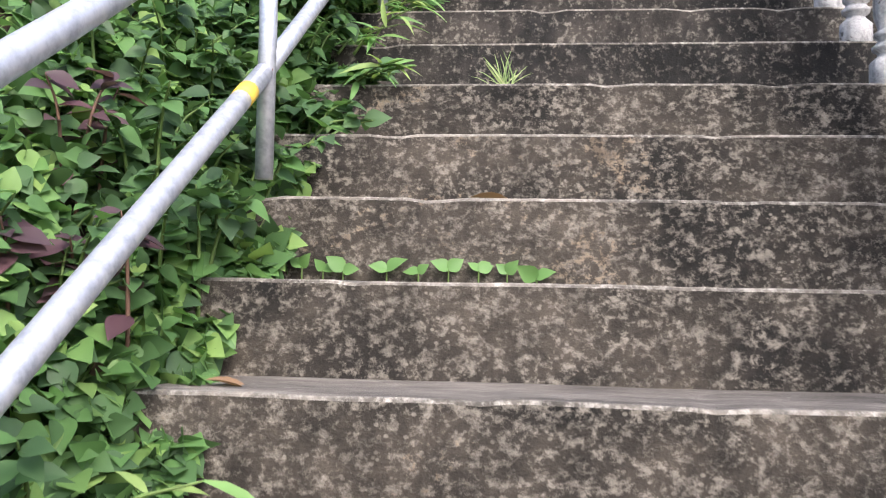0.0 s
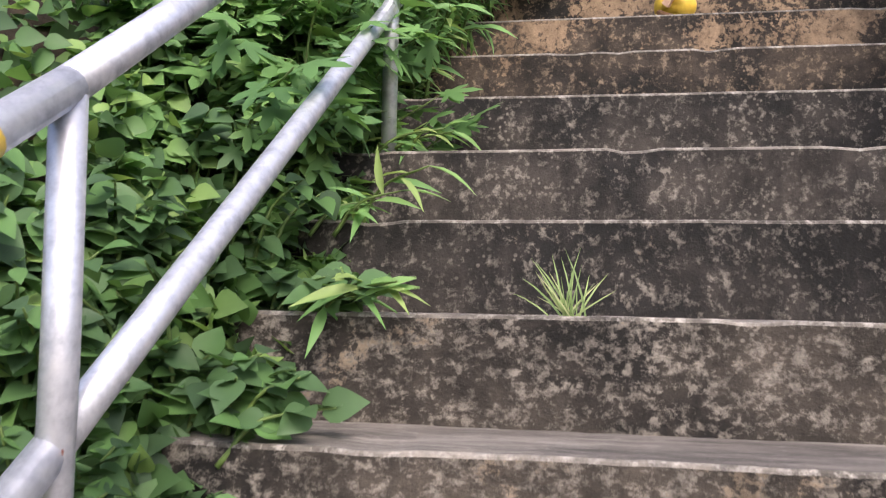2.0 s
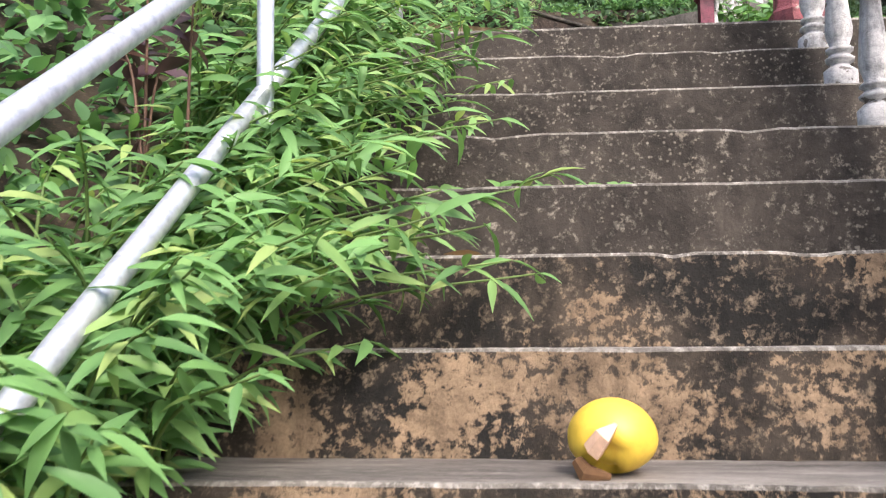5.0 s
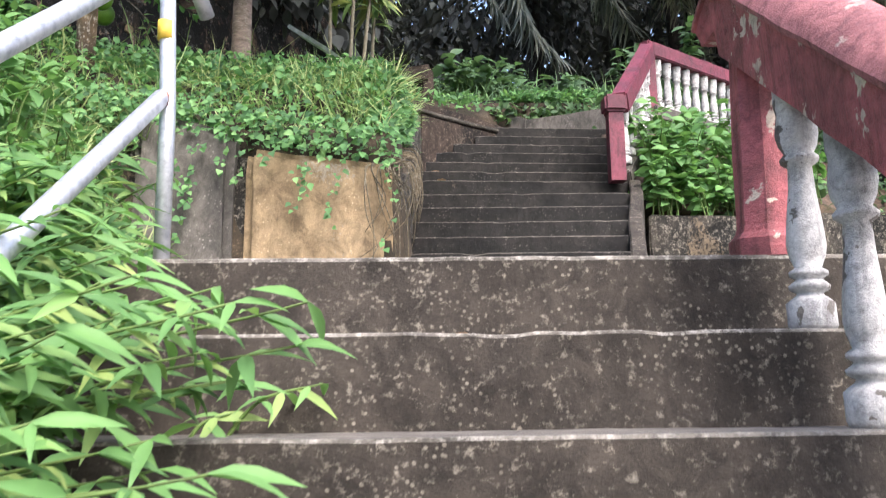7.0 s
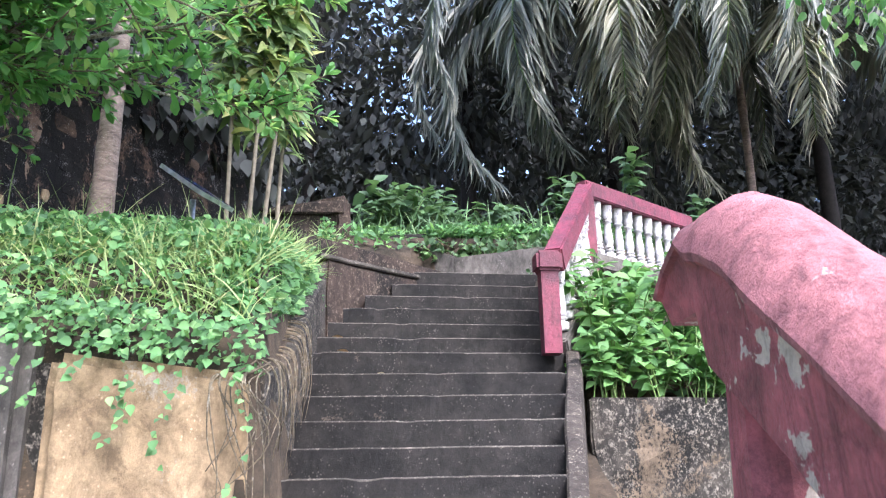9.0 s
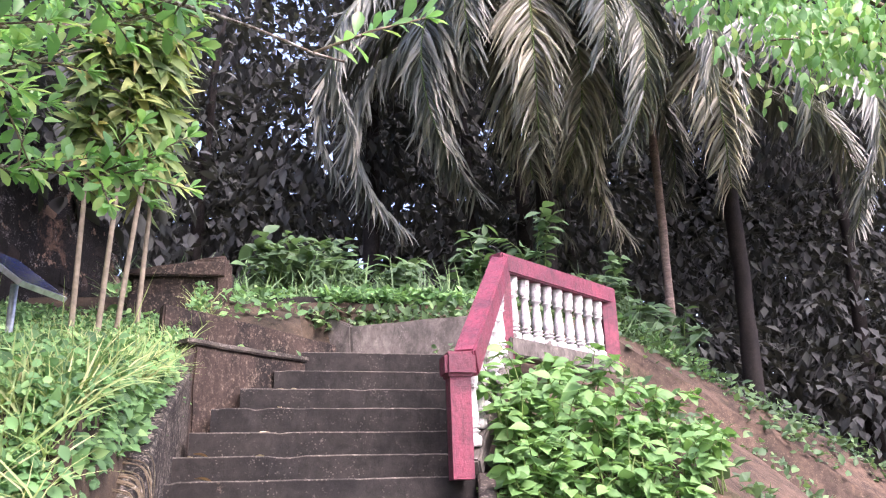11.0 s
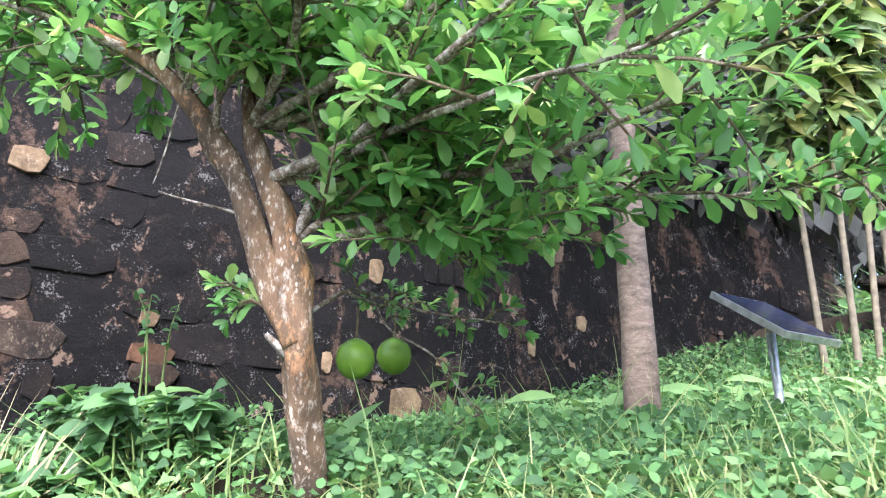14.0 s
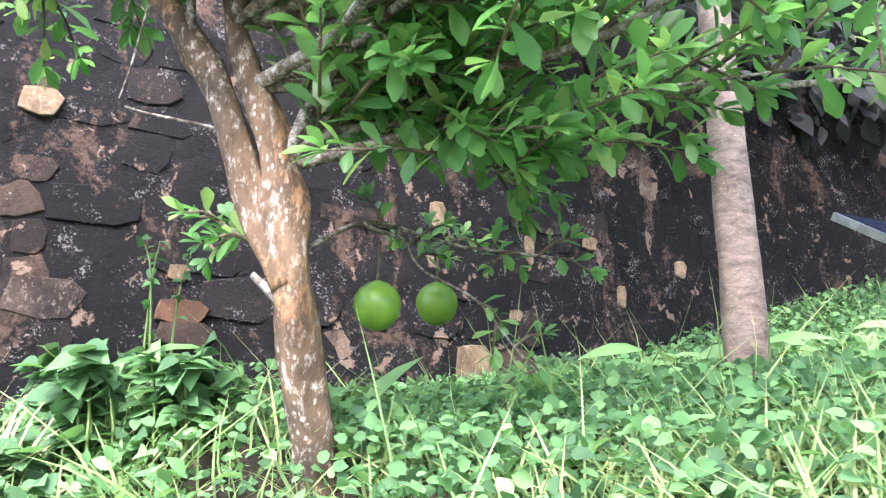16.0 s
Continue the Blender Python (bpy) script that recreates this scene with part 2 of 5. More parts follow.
M_REDSTEM = plain("reddish_stem", (0.13, 0.07, 0.045), 0.6)


def leaf_mat(name, a, b_, c=None, through=0.35, rough=0.5, gloss=0.3):
    m, n, l, b = mat(name, rough, 0, gloss)
    geo = n.new("ShaderNodeNewGeometry")
    stops = [(0.0, a), (0.7, b_)]
    stops.append((1.0, c if c else b_))
    col = ramp(n, l, geo.outputs["Random Per Island"], stops)
    g = noise_tex(n, l, coords(n, l), 9, 3)
    col = mixc(n, l, 0.6, col, ramp(n, l, g, ((0.3, (0.55, 0.6, 0.5)), (0.7, (1, 1, 1)))), "MULTIPLY")
    col = mixc(n, l, 0.15, col, (0.26, 0.26, 0.27))
    l.new(col, b.inputs["Base Color"])
    tr = n.new("ShaderNodeBsdfTranslucent")
    l.new(mixc(n, l, 1.0, col, (1.0, 1.0, 0.65), "MULTIPLY"), tr.inputs["Color"])
    mx = n.new("ShaderNodeMixShader")
    mx.inputs[0].default_value = through
    l.new(b.outputs[0], mx.inputs[1])
    l.new(tr.outputs[0], mx.inputs[2])
    l.new(mx.outputs[0], n["Material Output"].inputs[0])
    return m


L_VINE = leaf_mat("vine_leaf", (0.032, 0.105, 0.022), (0.115, 0.29, 0.052), (0.30, 0.48, 0.11))
L_LOBED = leaf_mat("lobed_leaf", (0.08, 0.23, 0.045), (0.165, 0.37, 0.075), (0.27, 0.49, 0.12))
L_BAMBOO = leaf_mat("lance_leaf", (0.09, 0.25, 0.05), (0.19, 0.42, 0.10), (0.38, 0.52, 0.14))
L_PURPLE = leaf_mat("purple_leaf", (0.05, 0.018, 0.03), (0.11, 0.03, 0.045), (0.16, 0.06, 0.06))
L_GRASS = leaf_mat("grass_blade", (0.16, 0.28, 0.07), (0.33, 0.48, 0.15), (0.56, 0.58, 0.28))
L_HERB = leaf_mat("herb_leaf", (0.042, 0.14, 0.042), (0.14, 0.36, 0.105), (0.29, 0.53, 0.19), 0.4, 0.65, 0.18)
L_TREE = leaf_mat("tree_leaf", (0.115, 0.37, 0.095), (0.25, 0.56, 0.165), (0.50, 0.71, 0.235), 0.6, 0.32, 0.55)
# darker green than L_HERB; on terrace and wall foot it stands for tree shade
L_BUSH = leaf_mat("bush_leaf", (0.035, 0.105, 0.032), (0.085, 0.205, 0.06), (0.17, 0.31, 0.10))
# near-black leaves: the deep shade under the forest canopy is put into their colour
L_SHADED = leaf_mat("shaded_forest_leaf", (0.014, 0.019, 0.0185), (0.029, 0.038, 0.035), (0.055, 0.069, 0.058), 0.2, 0.9, 0.1)
L_PALM = leaf_mat("palm_leaflet", (0.06, 0.085, 0.07), (0.17, 0.20, 0.165), (0.42, 0.42, 0.34), 0.3, 0.35, 0.5)
L_PALMDRY = leaf_mat("dry_palm_leaflet", (0.15, 0.155, 0.115), (0.34, 0.34, 0.25), (0.72, 0.70, 0.54), 0.3, 0.35, 0.5)
L_DRY = leaf_mat("dry_leaf", (0.2, 0.10, 0.045), (0.34, 0.19, 0.09), (0.45, 0.33, 0.18), 0.2)
L_STRAW = leaf_mat("straw_blade", (0.3, 0.24, 0.13), (0.45, 0.38, 0.22), (0.55, 0.5, 0.33), 0.2)
L_CANE = leaf_mat("broad_leaf", (0.08, 0.17, 0.035), (0.22, 0.34, 0.08), (0.6, 0.56, 0.2))


# ---- mesh helpers ----
def part(name, bm, material, parent=None, label=""):
    me = bm
    if isinstance(bm, bmesh.types.BMesh):
        me = bpy.data.meshes.new(name)
        bm.to_mesh(me)
        bm.free()
    for mm in material if isinstance(material, (list, tuple)) else [material]:
        me.materials.append(mm)
    ob = new(name, me)
    if parent:
        ob.parent = parent
        ob.matrix_parent_inverse = Matrix.Translation(-parent.location)
    return tagged(ob, label)


def thing(name, at, label, category, group="", kind=""):
    ob = new(name)
    ob.location = at
    ob.empty_display_size = 0.1
    return tagged(ob, label, category, group, kind)


def pydata(name, verts, faces, smooth=False):
    me = bpy.data.meshes.new(name)
    me.from_pydata([tuple(v) for v in verts], [], faces)
    if smooth:
        me.polygons.foreach_set("use_smooth", [True] * len(me.polygons))
    me.update()
    return me


def merge(*parts):
    """Joins (verts, faces) pairs."""
    vs, fs, o = [], [], 0
    for v, f in parts:
        vs.extend([tuple(p) for p in v])
        fs.extend([[i + o for i in q] for q in f])
        o += len(v)
    return vs, fs


def box(x0, y0, z0, x1, y1, z1):
    bm = bmesh.new()
    bmesh.ops.create_cube(bm, size=1)
    for v in bm.verts:
        v.co = Vector(((x0 + x1) / 2 + v.co.x * (x1 - x0), (y0 + y1) / 2 + v.co.y * (y1 - y0), (z0 + z1) / 2 + v.co.z * (z1 - z0)))
    return bm


def rough_slab(corners, z0, z1s, bev=0.015, cuts=6, wob=0.008):
    """A wall on a four-cornered plan with a top height at each corner; bevelled, slightly uneven."""
    bm = bmesh.new()
    lo = [bm.verts.new((x, y, z0)) for x, y in corners]
    hi = [bm.verts.new((x, y, z)) for (x, y), z in zip(corners, z1s)]
    bm.faces.new(lo[::-1])
    bm.faces.new(hi)
    for i in range(4):
        j = (i + 1) % 4
        bm.faces.new((lo[i], lo[j], hi[j], hi[i]))
    bmesh.ops.recalc_face_normals(bm, faces=bm.faces)
    bmesh.ops.bevel(bm, geom=list(bm.edges), offset=bev, segments=2, affect="EDGES")
    bmesh.ops.subdivide_edges(bm, edges=[e for e in bm.edges if e.calc_length() > 0.15], cuts=cuts, use_grid_fill=True)
    for v in bm.verts:
        v.co += noise.noise_vector(v.co * 5) * wob + noise.noise_vector(v.co * 1.3) * wob
    return bm


def tube(points, radii, sides=10, bend=0.0):
    """A tapered tube along points, as (verts, faces)."""
    pts = [Vector(p) for p in points]
    vs, fs = [], []
    side = None
    for i, p in enumerate(pts):
        d = (pts[min(i + 1, len(pts) - 1)] - pts[max(i - 1, 0)]).normalized()
        if side is None:
            side = d.orthogonal().normalized()
        side = (side - d * side.dot(d)).normalized()
        up = d.cross(side)
        for k in range(sides):
            a = 2 * math.pi * k / sides
            w = 1 + bend * noise.noise(p * 6 + Vector((math.cos(a), math.sin(a), 0)) * 1.5)
            vs.append(p + (side * math.cos(a) + up * math.sin(a)) * radii[i] * w)
    n = len(pts)
    for i in range(n - 1):
        for k in range(sides):
            j = (k + 1) % sides
            fs.append([i * sides + k, i * sides + j, (i + 1) * sides + j, (i + 1) * sides + k])
    fs.append(list(range(sides))[::-1])
    fs.append([(n - 1) * sides + k for k in range(sides)])
    return vs, fs


def curve_pts(points, steps=6, wob=0.0):
    """A smooth line through points."""
    p = [Vector(q) for q in points]
    p = [p[0] * 2 - p[1]] + p + [p[-1] * 2 - p[-2]]
    out = []
    for i in range(1, len(p) - 2):
        for s in range(steps):
            t = s / steps
            q = 0.5 * (2 * p[i] + (p[i + 1] - p[i - 1]) * t + (2 * p[i - 1] - 5 * p[i] + 4 * p[i + 1] - p[i + 2]) * t * t + (3 * p[i] - p[i - 1] - 3 * p[i + 1] + p[i + 2]) * t ** 3)
            out.append(q + noise.noise_vector(q * 4) * wob)
    out.append(p[-2])
    return out


def lerp_list(a, b, n):
    return [a + (b - a) * i / max(1, n - 1) for i in range(n)]


def lathe(profile, sides=16):
    """Turned shape from (radius, height) pairs."""
    vs, fs = [], []
    for r, z in profile:
        for k in range(sides):
            a = 2 * math.pi * k / sides
            vs.append((r * math.cos(a), r * math.sin(a), z))
    for i in range(len(profile) - 1):
        for k in range(sides):
            j = (k + 1) % sides
            fs.append([i * sides + k, i * sides + j, (i + 1) * sides + j, (i + 1) * sides + k])
    fs.append(list(range(sides))[::-1])
    fs.append([(len(profile) - 1) * sides + k for k in range(sides)])
    return vs, fs


# ---- leaves ----
def blade(widths, droop=0.15, fold=0.08):
    """A leaf of length 1 along +y: half widths at even steps, folded on its midrib and bent down."""
    n = len(widths)
    vs, fs = [], []
    for i, w in enumerate(widths):
        t = i / (n - 1)
        z = -droop * t * t
        vs += [(-w, t, z + fold * w * 3), (0, t, z), (w, t, z + fold * w * 3)]
    for i in range(n - 1):
        a = i * 3
        fs += [(a, a + 1, a + 4, a + 3), (a + 1, a + 2, a + 5, a + 4)]
    return np.array(vs, float), np.array(fs, int)


def lobed(lobes=5):
    """A hand-shaped leaf of length 1 along +y."""
    pts = [(0, 0.0)]
    n = lobes * 4
    for i in range(n + 1):
        a = radians(-140 + 280 * i / n)
        tip = abs((i / n * lobes) % 1 - 0.5) * 2
        r = (0.26 + 0.44 * (1 - tip) ** 0.85) * (0.62 + 0.38 * math.cos(a * 0.9))
        pts.append((math.sin(a) * r, 0.30 + math.cos(a) * r))
    vs = [(x, y, -0.25 * y * y - 0.25 * x * x) for x, y in pts] + [(0, 0.32, 0.0)]
    c = len(vs) - 1
    fs = [(i, i + 1, c, c) for i in range(1, c - 1)] + [(0, 1, c, c), (c - 1, 0, c, c)]
    return np.array(vs, float), np.array(fs, int)


OVATE = blade((0.03, 0.20, 0.29, 0.26, 0.14, 0.0), 0.2, 0.1)
HEART = blade((0.14, 0.36, 0.40, 0.31, 0.16, 0.0), 0.2, 0.1)
ROUND = blade((0.20, 0.40, 0.36, 0.0), 0.2, 0.1)
LANCE = blade((0.02, 0.085, 0.09, 0.05, 0.0), 0.3, 0.15)
LANCE_W = blade((0.02, 0.10, 0.105, 0.06, 0.0), 0.3, 0.15)
OBOV = blade((0.02, 0.09, 0.19, 0.22, 0.06), 0.15, 0.1)
GRASSB = blade((0.016, 0.018, 0.012, 0.0), 0.55, 0.1)
SEDGE = blade((0.005, 0.006, 0.004, 0.0), 0.4, 0.1)
STRAP = blade((0.02, 0.10, 0.12, 0.08, 0.0), 0.45, 0.12)
LEAFLET = blade((0.026, 0.042, 0.03, 0.0), 0.35, 0.25)
FARLEAF = blade((0.02, 0.26, 0.0), 0.2, 0.1)
LOBED = lobed(5)


def leaves(name, tmpl, pos, way, size, tilt=0.5, roll=0.6, face=(0, 0, 1)):
    """One mesh of many leaves: places, the way each points, its length. Faces turned up, with scatter."""
    tv, tf = tmpl
    pos = np.asarray(pos, float)
    y = np.asarray(way, float) + rng.normal(0, tilt, pos.shape) * 0.5
    y /= np.linalg.norm(y, axis=1, keepdims=True) + 1e-9
    up = np.array(face, float) + rng.normal(0, roll, pos.shape) * 0.5
    x = np.cross(y, up)
    x /= np.linalg.norm(x, axis=1, keepdims=True) + 1e-9
    z = np.cross(x, y)
    s = np.asarray(size, float).reshape(-1, 1, 1) * np.ones((len(pos), 1, 1))
    v = pos[:, None, :] + s * (tv[None, :, 0:1] * x[:, None, :] + tv[None, :, 1:2] * y[:, None, :] + tv[None, :, 2:3] * z[:, None, :])
    n, k = len(pos), len(tv)
    f = (tf[None] + (np.arange(n) * k)[:, None, None]).reshape(-1, 4)
    me = bpy.data.meshes.new(name)
    me.vertices.add(n * k)
    me.vertices.foreach_set("co", v.reshape(-1))
    tri = f[:, 2] == f[:, 3]
    tot = np.where(tri, 3, 4)
    loops = f.reshape(-1)
    keep = np.ones(loops.shape, bool)
    keep[3::4] = ~tri
    loops = loops[keep]
    start = np.concatenate(([0], np.cumsum(tot)[:-1]))
    me.loops.add(len(loops))
    me.loops.foreach_set("vertex_index", loops)
    me.polygons.add(len(f))
    me.polygons.foreach_set("loop_start", start)
    me.polygons.foreach_set("use_smooth", np.ones(len(f), bool))
    me.update(calc_edges=True)
    me.validate()
    return me


def ball_dirs(n):
    d = rng.normal(0, 1, (n, 3))
    return d / np.linalg.norm(d, axis=1, keepdims=True)


# ---- flight 1 ----
def edge_y(k):
    return 0.28 * k if k < 15 else (4.17 if k == 15 else 4.45)


def step_mesh(x0, x1, y0, y1, z, rise, skew=0.0, n=44, x0b=None, seed=0):
    """One step: front face with a chipped rounded nosing and a tread; the row y is skewed along x."""
    prof = [(0, -rise - 0.05), (0, -rise * 0.55), (0, -0.008), (0.002, -0.003), (0.007, 0), (y1 - y0, 0.0), (y1 - y0 + 0.05, -0.01), (y1 - y0 + 0.05, -rise - 0.05)]
    vs, fs, ms = [], [], []
    m = len(prof)
    for i in range(n + 1):
        x = x0 + (x1 - x0) * i / n
        for j, (a, h) in enumerate(prof):
            q = Vector((x, y0 + a, z + h))
            w = noise.noise(q * 3.1 + Vector((seed, 0, 0))) * 0.0035 + noise.noise(q * 19) * 0.0025
            chip = max(0, noise.noise(Vector((x * 7, z * 9, seed))) - 0.25) * 0.03 if j in (2, 3, 4) else 0
            vs.append((x, y0 + a + skew * (x - x0) + (w + chip if j < 5 else 0), z + h + (w * 0.7 - chip * 0.7 if 2 <= j <= 5 else 0)))
    for i in range(n):
        for j in range(m - 1):
            a = i * m + j
            fs.append([a, a + m, a + m + 1, a + 1])
            ms.append(1 if j in (2, 3) else (2 if j == 4 else 0))
    fs.append(list(range(m)))
    fs.append([n * m + j for j in range(m)][::-1])
    ms += [0, 0]
    me = pydata("step", vs, fs)
    me.polygons.foreach_set("material_index", ms)
    return me


stairs_1 = thing("stairs_1", (0.4, 0, 0), "steep flight of weathered concrete steps, blackened with algae", "stairs", kind="structure")
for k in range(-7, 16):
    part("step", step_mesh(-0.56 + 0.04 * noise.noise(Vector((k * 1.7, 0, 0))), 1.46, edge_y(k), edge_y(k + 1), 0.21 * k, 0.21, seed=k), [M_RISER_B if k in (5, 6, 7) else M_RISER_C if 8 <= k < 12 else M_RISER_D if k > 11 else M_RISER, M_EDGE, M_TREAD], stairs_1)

# landing: rises a little towards the upper flight
LZ0, LZ1, LY1 = 3.36, 3.50, 7.05


def landing_z(y):
    return LZ0 + (LZ1 - LZ0) * (y - 4.45) / (LY1 - 4.45)


nx, ny = 60, 40
prof = [(0, -0.45), (0, -0.1), (0, -0.011), (0.003, -0.004), (0.010, 0)] + [(0.010 + 2.7 * j / ny, 0) for j in range(1, ny + 1)]
vs, fs, ms = [], [], []
for i in range(nx + 1):
    x = -2.6 + 5.6 * i / nx
    for a, h in prof:
        q = Vector((x, 4.45 + a, 0))
        vs.append((x, q.y + noise.noise(q * 8) * 0.004, landing_z(q.y) + h + noise.noise(q * 2.5) * 0.012 * min(1, a * 4) + (noise.noise(q * 15) * 0.003)))
mp = len(prof)
for i in range(nx):
    for j in range(mp - 1):
        a = i * mp + j
        fs.append([a, a + mp, a + mp + 1, a + 1])
        ms.append(0 if j < 2 else (1 if j < 4 else 2))
me = pydata("landing", vs, fs)
me.polygons.foreach_set("material_index", ms)
landing = tagged(part("landing", me, [M_RISER_D, M_EDGE, M_LANDING]), "pale worn concrete landing between two flights", "landing", kind="structure")

# ---- flight 2 ----
E2 = [(7.03, 3.69), (7.32, 3.85), (7.60, 4.0), (7.89, 4.157), (8.20, 4.325), (8.52, 4.497), (8.87, 4.686), (9.14, 4.832), (9.44, 4.994), (9.79, 5.183), (10.11, 5.356), (10.45, 5.54), (10.85, 5.755)]
LEFT2 = [0.33, 0.36, 0.40, 0.44, 0.47, 0.46, 0.44, 0.50, 0.56, 0.66, 0.83, 1.06, 1.28]
RIGHT2 = [1.66, 1.74, 1.80, 1.88, 1.97, 2.06, 2.15, 2.16, 2.22, 2.28, 2.36, 2.44, 2.54]
stairs_2 = thing("stairs_2", (1.2, 7, 3.5), "upper flight of dark mossy concrete steps", "stairs", kind="structure")
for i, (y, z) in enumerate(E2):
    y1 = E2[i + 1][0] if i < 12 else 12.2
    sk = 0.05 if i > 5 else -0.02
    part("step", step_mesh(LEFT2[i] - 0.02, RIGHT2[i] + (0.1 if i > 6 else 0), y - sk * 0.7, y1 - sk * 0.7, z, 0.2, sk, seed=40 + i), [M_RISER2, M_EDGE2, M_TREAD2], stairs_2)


# ---- ground ----
def stair_z(y):
    return 0.75 * y if y < 4.45 else landing_z(y)


def smooth(a, b, t):
    t = min(1, max(0, (t - a) / (b - a)))
    return t * t * (3 - 2 * t)


def ground_z(x, y):
    """Height of the soil: the slope beside the lower flight, the bank, the clay slope, the terrace."""
    bank = float(np.interp(y, [6.8, 7.25, 8.0, 8.8, 10, 11.5, 12.5, 30], [4.28, 4.85, 5.06, 5.2, 5.45, 6.0, 6.45, 9.0])) + 0.05 * max(0, -x) + 0.45 * smooth(1.2, 2.0, -x) * (1 - smooth(6.8, 7.8, y))
    left = stair_z(y) - 0.12 + min(1.7, 0.8 * max(0, -0.62 - x))
    if y < 6.8 or x < -1.2:
        lo = left if x < -0.56 else (stair_z(y) - 0.45 if x < 1.46 else max(stair_z(y) - 0.4 - 0.4 * (x - 1.46), stair_z(y) - 5))
        if x < -1.2:
            f = smooth(5.6, 7.2, y)
            return lo * (1 - f) + bank * f
        return lo if y < 6.8 else bank
    if y < 12.1:
        if x < 0.36:
            return bank
        if x < 1.3 and y > 10.12 + 0.82 * (x - 0.46):
            if y < 10.85 + 0.586 * (x - 0.2):
                return 5.6
            return min(6.45, 5.95 + 0.62 * (y - 10.9 - 0.4 * (x - 0.2)))
        if x < 2.36:
            return 3.1 + 0.54 * (y - 7.0) if y < 10.9 else 5.3
        if y < 8.80 + 0.15 * (x - 2.22):
            return 3.40
        z = min(5.72, 4.34 + 0.68 * (y - 8.8 - 0.1 * (x - 2.2)))
        return z - 0.62 * max(0, x - 3.9) + 0.06 * math.sin(x * 3 + y)
    z = 6.5 + 0.12 * (y - 12.1)
    return z - 0.5 * max(0, x - 4.5) * smooth(12, 13, y) - (0.62 * max(0, x - 3.9)) * (1 - smooth(12, 13, y))


gx = [-400, -120, -40, -20, -12] + [-8 + 0.16 * i for i in range(104)] + [9, 11, 14, 20, 40, 120, 400]
gy = [-400, -100, -30, -12, -6] + [-3.5 + 0.16 * i for i in range(118)] + [16, 18, 22, 30, 60, 150, 400]
vs = []
for y in gy:
    for x in gx:
        z = ground_z(min(9, max(-8, x)), min(30, max(-4, y)))
        q = Vector((x, y, 0))
        vs.append((x, y, z + 0.05 * noise.noise(q * 1.3) + 0.02 * noise.noise(q * 5)))
w = len(gx)
fs, ms = [], []
for j in range(len(gy) - 1):
    for i in range(w - 1):
        fs.append([j * w + i, j * w + i + 1, (j + 1) * w + i + 1, (j + 1) * w + i])
        ms.append(1 if gx[i] > 2.3 and 8.7 < gy[j] < 16 else 0)
me = pydata("ground", vs, fs, True)
me.polygons.foreach_set("material_index", ms)
tagged(part("ground", me, [M_SOIL, M_CLAY]), "dark damp soil hillside with red clay showing", "ground", kind="structure")

# ---- walls ----
def wall(name, corners, z0, tops, material, label, **kw):
    return tagged(part(name, rough_slab(corners, z0, tops, **kw), material), label, "wall", kind="structure")


retaining = thing("wall_retaining", (-0.4, 6.8, 3.4), "low ochre rendered retaining wall below the grass bank", "wall", kind="structure")
part("panel", rough_slab([(-0.46, 6.76), (0.33, 6.79), (0.33, 6.98), (-0.46, 6.98)], 3.3, [4.34, 4.26, 4.26, 4.34], 0.045, 8, 0.014), M_OCHRE, retaining, "ochre rendered panel")
part("panel", rough_slab([(-1.04, 6.72), (-0.52, 6.74), (-0.52, 7.0), (-1.04, 7.0)], 3.3, [4.55, 4.42, 4.42, 4.55], 0.045, 6, 0.014), M_GREYRENDER, retaining, "grey rendered panel")
part("core", rough_slab([(-1.2, 6.82), (0.24, 6.85), (0.24, 7.05), (-1.2, 7.05)], 3.3, [4.4, 4.2, 4.2, 4.4]), M_DARKWALL, retaining, "blackened core")

# sloped kerb along the foot of the bank, beside the upper flight
def sloped_prism(pts, width, depth, material, name, label, parent=None):
    """A kerb along pts (x, y, z of its inner top edge), widening by width to -x or +x."""
    vs, fs = [], []
    for x, y, z in pts:
        for dx, dz in ((0, -depth), (0, -0.015), (width * 0.12, 0), (width * 0.88, 0), (width, -0.015), (width, -depth)):
            q = Vector((x + dx, y, z + dz))
            vs.append(q + noise.noise_vector(q * 6) * 0.008)
    for i in range(len(pts) - 1):
        for j in range(6):
            k = (j + 1) % 6
            fs.append([i * 6 + j, i * 6 + k, (i + 1) * 6 + k, (i + 1) * 6 + j])
    fs.append([0, 1, 2, 3, 4, 5])
    fs.append([(len(pts) - 1) * 6 + j for j in range(6)][::-1])
    ob = part(name, pydata(name, vs, fs), material, parent)
    bm = bmesh.new()
    bm.from_mesh(ob.data)
    bmesh.ops.recalc_face_normals(bm, faces=bm.faces)
    bm.to_mesh(ob.data)
    bm.free()
    return tagged(ob, label, "" if parent else "kerb", kind="" if parent else "structure")


def dense(pts, n=8):
    return [tuple(p) for p in curve_pts(pts, n)]


sloped_prism(dense([(0.37, 7.0, 4.29), (0.39, 7.4, 4.36), (0.44, 8.0, 4.60), (0.47, 8.8, 5.02), (0.50, 9.75, 5.42)]), -0.11, 1.1, M_DARKWALL, "wall_kerb_left", "dark concrete stringer below the grass bank")
sloped_prism(dense([(1.64, 6.95, 3.62), (1.74, 7.32, 3.86), (1.88, 7.89, 4.17), (2.06, 8.52, 4.51), (2.16, 8.92, 4.70)]), 0.10, 1.3, M_RISER_D, "wall_kerb_right", "grey concrete stringer at the end of the upper steps")
wall("wall_stained", [(2.22, 8.62), (5.4, 9.1), (5.4, 9.3), (2.22, 8.8)], 3.2, [4.36, 4.4, 4.4, 4.36], M_DARKWALL, "black-stained rough rendered retaining wall", cuts=10, wob=0.03)
